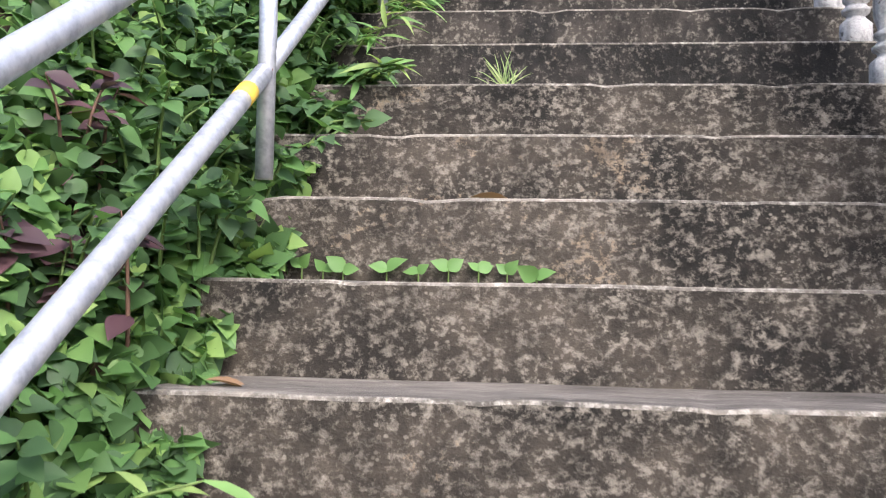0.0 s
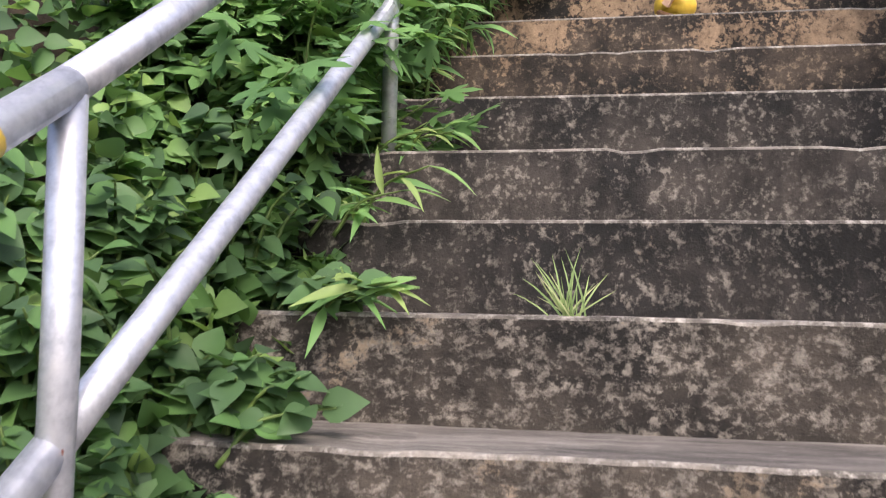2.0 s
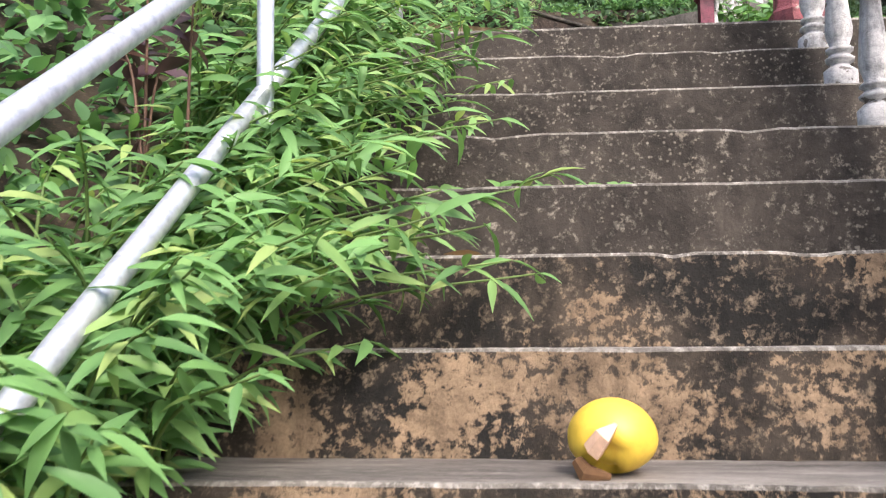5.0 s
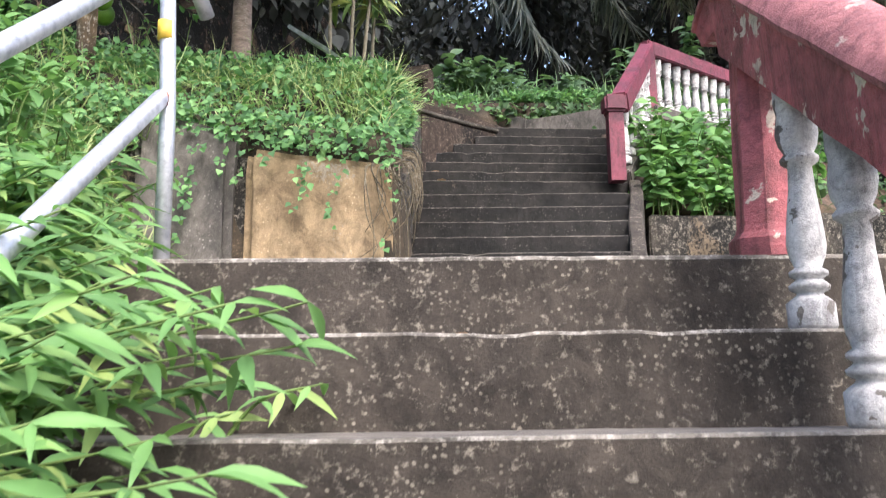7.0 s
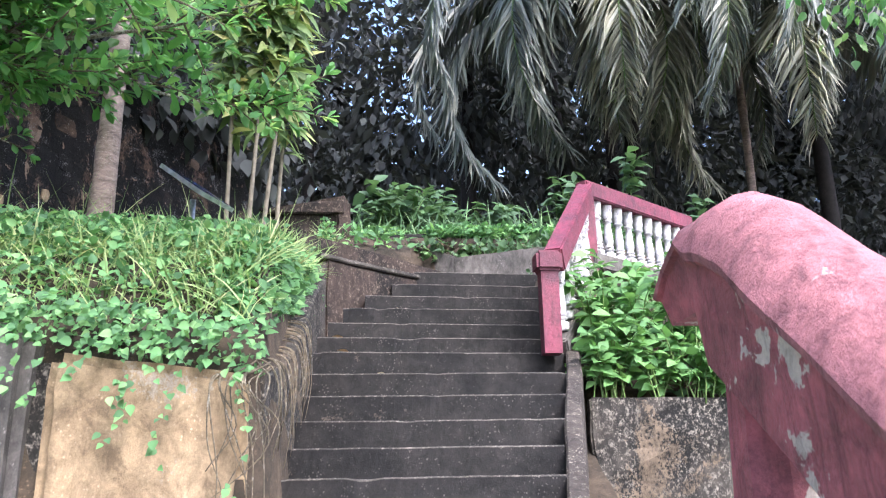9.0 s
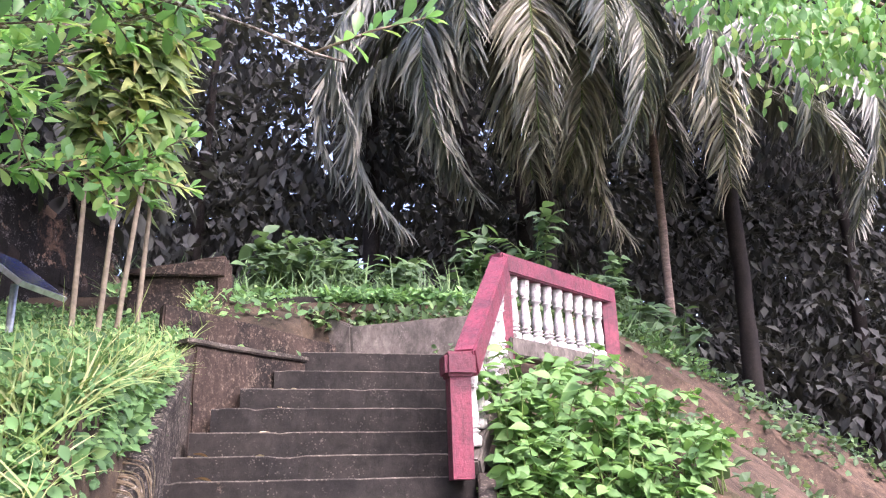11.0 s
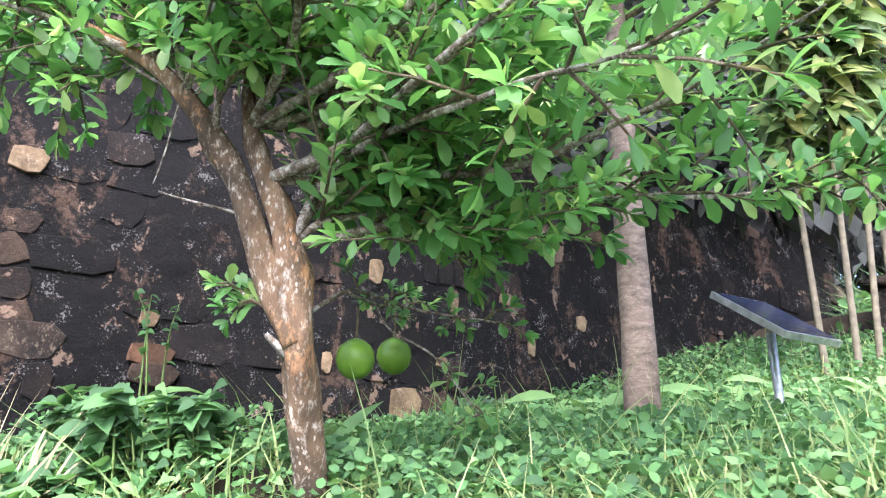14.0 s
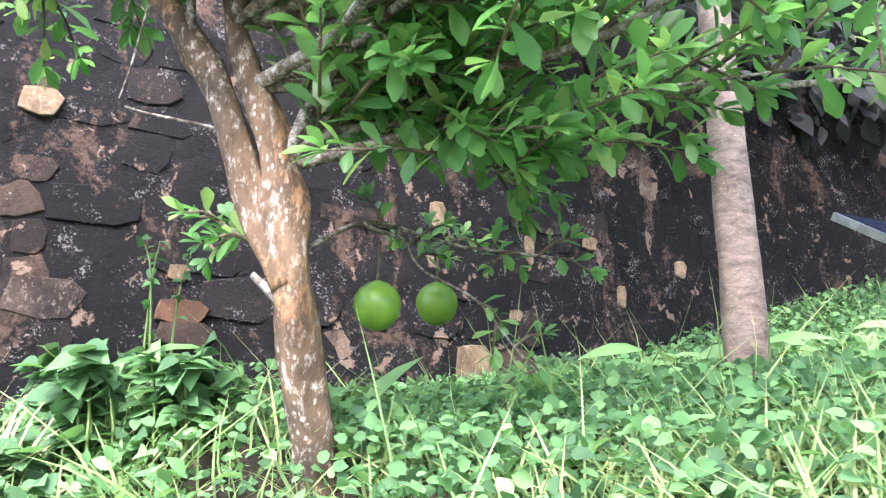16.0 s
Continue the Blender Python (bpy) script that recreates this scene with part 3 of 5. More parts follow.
wall("wall_low_slanted", [(0.50, 10.02), (1.28, 10.66), (1.2, 10.76), (0.42, 10.12)], 4.6, [5.64, 5.64, 5.64, 5.64], M_BROWNWALL, "low brown-stained concrete wall beside the steps")
tagged(part("trim_coping", rough_slab([(0.46, 9.97), (1.31, 10.66), (1.18, 10.82), (0.34, 10.13)], 5.645, [5.685] * 4, 0.01, 6, 0.006), M_EDGE2), "worn thin coping on the low wall", "coping", kind="structure")
wall("wall_side_left", [(0.44, 9.0), (0.50, 10.0), (0.42, 10.05), (0.36, 9.0)], 4.4, [5.1, 5.62, 5.62, 5.1], M_BROWNWALL, "brown stained side wall")
wall("wall_diagonal", [(0.2, 10.8), (1.60, 11.62), (1.55, 11.72), (0.15, 10.9)], 5.2, [6.12, 5.98, 5.98, 6.12], M_BROWNWALL, "long sloping concrete drain wall", wob=0.012)
wall("wall_drain_back", [(1.15, 12.42), (1.76, 12.0), (1.84, 12.08), (1.2, 12.52)], 5.3, [6.58, 6.24, 6.24, 6.58], M_GREYRENDER, "grey concrete drain wall", wob=0.012)
wall("wall_top", [(1.76, 12.0), (3.3, 11.35), (3.36, 11.46), (1.80, 12.12)], 5.3, [6.23, 6.26, 6.26, 6.23], M_GREYRENDER, "grey concrete wall closing the top of the stairs", wob=0.012)
wall("wall_terrace", [(1.0, 12.42), (4.0, 12.5), (4.0, 12.72), (1.0, 12.62)], 5.8, [6.62, 6.66, 6.66, 6.62], M_RISER2, "mossy old terrace wall", cuts=8, wob=0.03)
tomb = thing("old_tank", (0.2, 12.0, 6.0), "broken brown masonry tank beside the path", "tank")
part("block", rough_slab([(-0.22, 11.74), (0.54, 11.70), (0.62, 12.3), (-0.14, 12.4)], 5.8, [6.58, 6.72, 6.74, 6.6], 0.02, 8, 0.03), M_BROWNWALL, tomb)
part("slab", rough_slab([(-0.28, 11.68), (0.60, 11.64), (0.66, 12.36), (-0.18, 12.46)], 6.60, [6.635, 6.79, 6.80, 6.65], 0.012, 8, 0.02), M_BROWNWALL, tomb, "cracked mossy slab")
part("ledge", rough_slab([(-0.20, 11.56), (0.50, 11.60), (0.50, 11.70), (-0.20, 11.68)], 5.8, [6.42, 6.36, 6.36, 6.42], 0.012, 6, 0.012), M_BROWNWALL, tomb)
part("pillar", rough_slab([(0.50, 11.66), (0.66, 11.68), (0.66, 11.84), (0.50, 11.82)], 5.8, [6.80, 6.74, 6.74, 6.80], 0.03, 6, 0.03), M_BROWNWALL, tomb, "broken rubble corner")
for x, y, z in ((0.62, 11.5, 6.12), (0.74, 11.46, 6.08), (0.55, 11.42, 6.06)):
    tagged(part("rubble", rough_slab([(x, y), (x + 0.12, y + 0.02), (x + 0.11, y + 0.13), (x + 0.01, y + 0.11)], z - 0.5, [z + 0.08, z + 0.04, z + 0.06, z + 0.05], 0.02, 3, 0.02), M_BROWNWALL), "broken lump of brown masonry", "rubble", "rubble by the tank")

# ---- pink balustrade of the lower flight ----
BAL = [(0.055, 0), (0.062, 0.02), (0.062, 0.11), (0.05, 0.125), (0.036, 0.14), (0.034, 0.15), (0.052, 0.165), (0.054, 0.18), (0.040, 0.195), (0.034, 0.205), (0.05, 0.22), (0.05, 0.235), (0.034, 0.25), (0.046, 0.30), (0.05, 0.34), (0.046, 0.42), (0.036, 0.56), (0.032, 0.66), (0.05, 0.68), (0.052, 0.695), (0.038, 0.715), (0.05, 0.75), (0.056, 0.80), (0.05, 0.88), (0.056, 0.92), (0.056, 1.0)]


def baluster(h, wide=1.0):
    prof = [(r * wide, z * h) for r, z in BAL]
    v, f = lathe(prof, 14)
    v = [Vector(p) + noise.noise_vector(Vector(p) * 14) * 0.003 for p in v]
    return pydata("baluster", v, f, True)


def beam_x(y):
    return 1.385 - (4.45 - y) * 0.03


def beam_bottom(y):
    return 3.865 + (0.70 if y < 4.44 else 0.66) * (y - 4.44)


rail_1 = thing("pink_balustrade", (1.35, 1.5, 1.1), "faded pink concrete balustrade with flaking white balusters", "balustrade")
stations = [(-2.4 + 0.12 * i) for i in range(57)] + [4.42, 4.5, 4.55, 4.585, 4.62, 4.655, 4.685, 4.705]
SEC = [(-0.078, 0), (-0.084, 0.30), (-0.092, 0.60), (-0.102, 0.625), (-0.106, 0.68), (-0.094, 0.80), (-0.068, 0.91), (-0.032, 0.98), (0, 1.0), (0.032, 0.98), (0.068, 0.91), (0.094, 0.80), (0.106, 0.68), (0.102, 0.625), (0.092, 0.60), (0.084, 0.30), (0.078, 0)]
vs, fs, ms = [], [], []
for y in stations:
    top = 4.175 + 0.735 * (y - 4.44) if y < 4.45 else float(np.interp(y, [4.45, 4.52, 4.58, 4.65, 4.705], [4.182, 4.208, 4.20, 4.165, 4.10]))
    bot = beam_bottom(y) if y < 4.56 else 4.03
    for dx, h in SEC:
        q = Vector((beam_x(y) + dx, y, bot + (top - bot) * h))
        vs.append(q + noise.noise_vector(q * 7) * 0.006 + noise.noise_vector(q * 25) * 0.0025)
m = len(SEC)
for i in range(len(stations) - 1):
    for j in range(m):
        k = (j + 1) % m
        fs.append([i * m + j, (i + 1) * m + j, (i + 1) * m + k, i * m + k])
        ms.append(1 if 3 <= j <= 12 else 0)
fs += [list(range(m)), [(len(stations) - 1) * m + j for j in range(m)][::-1]]
ms += [0, 0]
me = pydata("handrail", vs, fs, True)
me.polygons.foreach_set("material_index", ms)
me.set_sharp_from_angle(angle=radians(28))
part("handrail", me, [M_PINK, M_CAP], rail_1, "chipped pink handrail with a rough rounded top")
pv, pf = lathe([(0.105, 0), (0.108, 0.05), (0.09, 0.07), (0.084, 0.09), (0.078, 0.3), (0.072, 0.60)], 8)
pv = [Matrix.Rotation(math.pi / 8, 3, "Z") @ Vector(p) + noise.noise_vector(Vector(p) * 8) * 0.006 for p in pv]
po = part("post", pydata("post", [p + Vector((1.41, 4.55, 3.362)) for p in pv], pf), M_PINK, rail_1)
for k in range(-6, 16):
    y = edge_y(k) + 0.11
    me = baluster(beam_bottom(y) - 0.21 * k - 0.008, 0.88)
    ob = part("baluster", me, M_WHITE, rail_1)
    ob.matrix_basis = pose(beam_x(y), y, 0.21 * k, 0, 0, k * 40)

# ---- magenta balustrade of the upper flight ----
rail_2 = thing("magenta_balustrade", (2.1, 8.8, 4.7), "dark pink concrete balustrade with white balusters, half overgrown", "balustrade")


def bar(a, b, wx, wz, bev=0.012):
    """A bevelled bar from a to b, upright in section."""
    a, b = Vector(a), Vector(b)
    d = b - a
    bm = bmesh.new()
    bmesh.ops.create_cube(bm, size=1)
    for v in bm.verts:
        v.co = Vector((v.co.x * wx, v.co.y * d.length, v.co.z * wz))
    bmesh.ops.bevel(bm, geom=list(bm.edges), offset=bev, segments=2, affect="EDGES")
    y = d.normalized()
    x = y.cross(Vector((0, 0, 1))).normalized()
    z = x.cross(y)
    m3 = Matrix((x, y, z)).transposed()
    for v in bm.verts:
        v.co = m3 @ v.co + (a + b) / 2
    return bm


part("newel", box(1.985, 8.76, 4.66, 2.105, 8.88, 5.22), M_MAGENTA, rail_2)
part("capital", rough_slab([(1.955, 8.73), (2.135, 8.73), (2.135, 8.91), (1.955, 8.91)], 5.22, [5.36] * 4, 0.02, 2, 0.004), M_MAGENTA, rail_2)
part("handrail", bar((2.09, 8.80, 5.30), (2.72, 10.12, 6.30), 0.13, 0.17), M_MAGENTA, rail_2)
part("handrail", bar((2.66, 10.06, 6.30), (3.98, 11.02, 6.30), 0.13, 0.15), M_MAGENTA, rail_2)
part("post", box(2.66, 10.06, 5.3, 2.77, 10.17, 6.23), M_MAGENTA, rail_2)
part("post", box(3.86, 10.92, 5.3, 3.99, 11.05, 6.24), M_MAGENTA, rail_2)
part("base", bar((2.70, 10.10, 5.66), (3.95, 11.0, 5.66), 0.16, 0.14), M_GREYRENDER, rail_2, "grey weathered plinth")
part("base", bar((2.12, 8.95, 4.72), (2.70, 10.1, 5.60), 0.14, 0.12), M_GREYRENDER, rail_2, "grey weathered plinth")
level = baluster(0.52, 0.85)
for i in range(9):
    t = (i + 0.8) / 9.8
    ob = part("baluster", level if i == 0 else level.copy(), M_WHITE if i == 0 else [], rail_2)
    ob.matrix_basis = pose(2.72 + 1.2 * t, 10.12 + 0.87 * t, 5.72)
short = baluster(0.50, 0.85)
for i in range(7):
    t = (i + 0.6) / 7.3
    ob = part("baluster", short if i == 0 else short.copy(), M_WHITE if i == 0 else [], rail_2)
    ob.matrix_basis = pose(2.12 + 0.57 * t, 8.92 + 1.15 * t, 4.78 + 0.86 * t)

# ---- pipe handrail ----
pipe_rail = thing("pipe_handrail", (-0.43, 0.4, 0.3), "silver painted steel pipe handrail with rust and yellow bands", "handrail")
R = 0.023
posts = [(-0.44, -0.93, -0.42), (-0.44, 0.38, 0.50), (-0.405, 1.74, 1.29), (-0.33, 3.13, 2.30), (-0.195, 4.51, 3.32)]
mid = [(-0.45, -2.4, -1.11), (-0.45, -0.93, -0.152), (-0.445, 0.38, 0.69), (-0.41, 1.74, 1.665), (-0.335, 3.13, 2.72), (-0.21, 4.50, 3.80)]
top = [(x, y, z + (0.385 if y < 0 else 0.40)) for x, y, z in mid]
for line in (mid, top):
    for a, b in zip(line, line[1:]):
        n = 7
        pts = [Vector(a).lerp(Vector(b), i / (n - 1)) for i in range(n)]
        v, f = tube(pts, [R] * n, 14)
        part("rail", pydata("rail", v, f, True), M_PIPE, pipe_rail)
for (x, y, z), tp in zip(posts, top[1:]):
    v, f = tube([(x, y, z - 0.06), (x, y, (z + tp[2]) / 2), (tp[0], tp[1], tp[2])], [0.021] * 3, 14)
    part("post", pydata("post", v, f, True), M_PIPE, pipe_rail)
e = Vector(top[-1])
v, f = tube([e, e + Vector((0.02, 0.08, 0.012)), e + Vector((0.04, 0.16, -0.02)), e + Vector((0.055, 0.22, -0.07))], [R] * 4, 14)
part("rail", pydata("rail", v, f, True), M_PIPE, pipe_rail)
for a, b, t in ((mid[2], mid[1], 0.085), (top[2], top[1], 0.10), (top[2], top[1], 0.40)):
    p, q = Vector(a).lerp(Vector(b), t), Vector(a).lerp(Vector(b), t + 0.035)
    v, f = tube([p, q], [R + 0.0012] * 2, 14)
    part("band", pydata("band", v, f, True), M_YELLOWTAPE, pipe_rail, "yellow painted band")
p, q = Vector(posts[-1]), Vector(top[-1])
v, f = tube([p.lerp(q, 0.73), p.lerp(q, 0.79)], [0.0222] * 2, 14)
part("band", pydata("band", v, f, True), M_YELLOWTAPE, pipe_rail, "yellow painted band")
for a in (mid[2], mid[5]):
    c = Vector(a)
    v, f = tube([c + Vector((0.016, -0.012, -0.026)), c + Vector((0.015, -0.008, 0.0)), c + Vector((0.013, -0.004, 0.024))], [0.004, 0.0085, 0.005], 9, 0.5)
    part("weld", pydata("weld", v, f, True), M_RUST, pipe_rail, "rusty weld")
c = Vector(top[2]).lerp(Vector(top[1]), 0.235)
d = (Vector(top[1]) - Vector(top[2])).normalized()
v, f = tube([c, c + d * 0.02, c + d * 0.045], [R + 0.001] * 3, 14)
part("band", pydata("band", v, f, True), M_RUST, pipe_rail, "band of rust primer")

# ---- coconut ----
bm = bmesh.new()
bmesh.ops.create_uvsphere(bm, u_segments=28, v_segments=18, radius=1)
for v in bm.verts:
    c = v.co.copy()
    r = 1 + 0.05 * math.cos(3 * math.atan2(c.y, c.z)) * (1 - abs(c.x)) + 0.02 * noise.noise(c * 2.5)
    if c.y < -0.3 and -0.55 < c.x < 0.12 and c.z < 0.35:
        r -= 0.22 * smooth(0.35, -0.1, c.z) if c.x < -0.05 - 0.5 * c.z else 0.0
    v.co = Vector((c.x * 0.075, c.y * 0.070, c.z * 0.062)) * r
coco = thing("coconut", (0.43, 2.62, 1.89), "yellow green coconut with a gash, lying on a step", "coconut")
ob = part("husk", bm, plain("yellow_husk", (0.62, 0.42, 0.05), 0.45, 0, 0.25, 14), coco)
ob.matrix_parent_inverse = Matrix()
ob.location = (0, 0, 0.062)
for p in ob.data.polygons:
    p.use_smooth = True
v, f = tube([(-0.035, -0.058, 0.045), (-0.02, -0.075, 0.07), (0.0, -0.066, 0.088)], [0.016, 0.013, 0.003], 6, 0.6)
ob = part("gash", pydata("gash", v, f), plain("torn_husk", (0.62, 0.40, 0.27), 0.9), coco, "torn pale fibre")
ob.matrix_parent_inverse = Matrix()
v, f = tube([(-0.062, -0.045, 0.03), (-0.05, -0.062, 0.012), (-0.01, -0.066, 0.006)], [0.008, 0.014, 0.004], 6, 0.6)
ob = part("gash", pydata("gash", v, f), plain("dark_husk", (0.10, 0.05, 0.02), 0.9), coco, "dark split in the husk")
ob.matrix_parent_inverse = Matrix()

# ---- solar panel ----
panel = thing("solar_panel", (-0.37, 8.9, 5.2), "small tilted solar panel on a grey pole in the grass", "solar panel")
v, f = tube([(-0.38, 8.93, 5.1), (-0.37, 8.90, 5.74)], [0.02, 0.02], 10)
part("pole", pydata("pole", v, f, True), M_PIPE, panel)
px = Vector((0.42, -0.2, -0.34)).normalized()
py = Vector((0.41, 0.91, 0)).normalized()
pz = px.cross(py)
m4 = Matrix((px, py, pz)).transposed().to_4x4()
m4.translation = Vector((-0.31, 8.72, 5.76))


def placed(bm):
    for v in bm.verts:
        v.co = m4 @ v.co
    return bm


part("frame", placed(box(-0.21, -0.18, -0.016, 0.21, 0.18, 0.012)), plain("aluminium", (0.6, 0.62, 0.66), 0.35, 0.8), panel)
mc, n_, l_, b_ = mat("solar_cells", 0.15, 0, 0.6)
b_.inputs["Base Color"].default_value = (0.012, 0.02, 0.06, 1)
for i in range(4):
    for j in range(3):
        part("cell", placed(box(-0.198 + i * 0.0995, -0.168 + j * 0.1125, 0.0125, -0.198 + i * 0.0995 + 0.096, -0.168 + j * 0.1125 + 0.109, 0.0145)), mc, panel)

# ---- trees ----
calabash = thing("calabash_tree", (-1.56, 7.26, 4.9), "calabash tree with peeling orange bark and spreading glossy crown", "tree")
STEM = [(-1.57, 7.28, 4.75), (-1.53, 7.22, 5.10), (-1.475, 7.10, 5.42), (-1.485, 7.06, 5.68), (-1.50, 7.045, 5.82), (-1.527, 7.027, 5.963), (-1.584, 6.978, 6.148), (-1.62, 6.95, 6.30), (-1.60, 6.92, 6.62), (-1.5, 6.86, 7.1)]
trunk_pts = curve_pts(STEM, 6, 0.006)
trunk_r = [float(np.interp(i / (len(trunk_pts) - 1), [0, 0.12, 0.3, 0.38, 0.48, 0.6, 0.8, 1], [0.075, 0.058, 0.058, 0.064, 0.052, 0.045, 0.03, 0.012])) for i in range(len(trunk_pts))]
v, f = tube(trunk_pts, trunk_r, 18, 0.35)
part("trunk", pydata("trunk", v, f, True), M_BARK, calabash)
side_pts = curve_pts([(-1.475, 7.07, 5.50), (-1.52, 7.03, 5.64), (-1.555, 7.005, 5.75), (-1.60, 6.965, 5.92), (-1.65, 6.925, 6.10), (-1.71, 6.87, 6.224), (-1.775, 6.815, 6.368), (-1.84, 6.76, 6.46), (-1.95, 6.67, 6.56), (-2.15, 6.52, 6.72)], 6, 0.006)
v, f = tube(side_pts, lerp_list(0.05, 0.044, 30) + lerp_list(0.042, 0.014, len(side_pts) - 30), 16, 0.35)
part("limb", pydata("limb", v, f, True), M_BARK, calabash, "second stem of the forked trunk")
v, f = tube([(-1.485, 7.06, 5.455), (-1.515, 7.035, 5.50), (-1.55, 7.008, 5.54)], [0.02, 0.016, 0.010], 8, 0.5)
part("stub", pydata("stub", v, f, True), M_LICHEN, calabash, "pale broken branch stub")
for pts, r in (([(-1.60, 6.95, 5.945), (-1.72, 6.85, 5.985), (-1.84, 6.76, 6.03)], 0.006), ([(-1.80, 6.79, 6.40), (-1.83, 6.765, 6.22), (-1.86, 6.75, 6.06)], 0.004), ([(-1.80, 6.80, 6.40), (-1.95, 6.72, 6.50), (-2.03, 6.60, 6.60)], 0.008)):
    c = curve_pts(pts, 6, 0.008)
    v, f = tube(c, lerp_list(r, r * 0.5, len(c)), 6, 0.3)
    part("bare_twig", pydata("bare_twig", v, f, True), M_LICHEN, calabash, "bare pale twig")
F1, F2, F3 = Vector((-1.50, 7.045, 5.84)), Vector((-1.56, 6.99, 6.08)), Vector((-1.61, 6.95, 6.28))
TREE_LIMBS = [
    ([F1, (-1.42, 7.12, 6.02), (-1.281, 7.237, 6.045), (-1.174, 7.329, 5.9), (-1.021, 7.46, 5.79)], 0.026),
    ([F2, (-1.366, 7.165, 6.15), (-1.229, 7.281, 6.085), (-1.078, 7.411, 5.96), (-0.85, 7.55, 5.9)], 0.024),
    ([F1, (-1.40, 7.13, 5.95), (-1.244, 7.269, 5.974), (-0.9, 7.5, 6.0), (-0.4, 7.75, 6.02)], 0.024),
    ([F1, (-1.38, 7.10, 6.10), (-1.1, 7.05, 6.15), (-0.57, 6.85, 6.05), (-0.1, 6.7, 5.95)], 0.03),
    ([F2, (-1.2, 6.98, 6.12), (-0.85, 6.85, 6.17), (-0.4, 6.7, 6.22), (0.1, 6.6, 6.3)], 0.03),
    ([F2, (-1.2, 7.25, 6.1), (-0.8, 7.5, 6.15), (-0.3, 7.6, 6.3), (0.2, 7.5, 6.4)], 0.03),
    ([F3, (-1.1, 7.3, 6.35), (-0.6, 7.3, 6.5), (-0.1, 7.2, 6.7), (0.5, 7.0, 6.75)], 0.03),
    ([F3, (-1.3, 6.8, 6.45), (-1.0, 6.5, 6.6), (-0.6, 6.3, 6.8), (-0.1, 6.2, 7.0)], 0.028),
    ([F2, (-1.3, 7.4, 6.2), (-1.0, 7.9, 6.5), (-0.7, 8.2, 6.7), (-0.2, 8.2, 6.8)], 0.028),
    ([F3, (-1.5, 7.4, 6.5), (-1.6, 7.9, 6.8), (-1.6, 8.2, 7.1)], 0.026),
    ([F3, (-1.5, 6.9, 6.5), (-1.3, 6.3, 6.8), (-1.2, 5.8, 6.95)], 0.026),
    ([F3, (-0.9, 7.2, 6.4), (-0.3, 7.0, 6.45), (0.5, 6.9, 6.3), (1.2, 6.79, 6.02)], 0.03),
    ([F1, (-0.9, 7.6, 6.05), (-0.3, 8.1, 6.1), (0.2, 8.3, 6.15)], 0.026),
    ([F3, (-0.9, 7.0, 6.5), (0.0, 6.6, 6.6), (0.7, 6.3, 6.5), (0.95, 6.25, 6.45)], 0.03),
    ([F3, (-0.95, 7.3, 6.6), (-0.2, 7.4, 7.0), (0.6, 7.2, 7.1)], 0.026),
    ([F2, (-0.8, 7.6, 6.5), (0.0, 7.9, 6.75), (0.5, 7.8, 6.8)], 0.026),
    ([F3, (-1.0, 6.9, 6.4), (-0.4, 6.7, 6.7), (0.3, 6.5, 6.9), (0.9, 6.4, 6.9)], 0.028),
    ([(-1.807, 6.788, 6.42), (-1.75, 6.8, 6.62), (-1.608, 6.957, 6.70), (-1.3, 7.1, 6.72)], 0.022),
    ([(-1.87, 6.73, 6.50), (-1.92, 6.69, 6.65), (-1.915, 6.695, 6.85), (-1.8, 6.6, 7.1)], 0.022),
    ([(-1.95, 6.67, 6.56), (-2.1, 6.5, 6.65), (-2.3, 6.35, 6.72), (-2.5, 6.2, 6.8)], 0.022),
    ([(-1.80, 6.80, 6.40), (-1.6, 6.7, 6.52), (-1.3, 6.55, 6.55), (-0.9, 6.4, 6.5)], 0.022),
    ([(-1.71, 6.87, 6.23), (-1.60, 6.83, 6.42), (-1.45, 6.9, 6.5), (-1.2, 7.0, 6.52)], 0.02),
    ([F3, (-1.5, 6.95, 6.40), (-1.3, 7.05, 6.44), (-1.0, 7.2, 6.38), (-0.75, 7.3, 6.3)], 0.02),
    ([(-1.84, 6.76, 6.46), (-2.0, 6.75, 6.58), (-2.2, 6.72, 6.62), (-2.4, 6.7, 6.6)], 0.02),
    ([(-1.80, 6.80, 6.42), (-1.78, 6.7, 6.6), (-1.7, 6.62, 6.75), (-1.6, 6.5, 6.95)], 0.02),
    ([(-1.49, 7.08, 5.60), (-1.50, 7.35, 5.76), (-1.576, 7.578, 5.812), (-1.369, 7.754, 5.742), (-1.165, 7.929, 5.692)], 0.012),
    ([(-1.50, 7.35, 5.76), (-1.55, 7.62, 5.77), (-1.62, 7.95, 5.86)], 0.010),
    ([(-1.56, 7.56, 5.80), (-1.521, 7.625, 5.688), (-1.373, 7.752, 5.557), (-1.251, 7.856, 5.351)], 0.006),
    ([(-1.492, 7.057, 5.61), (-1.572, 6.988, 5.655), (-1.644, 6.926, 5.717)], 0.007),
]
leaf_p, leaf_d, leaf_s, twigs = [], [], [], []


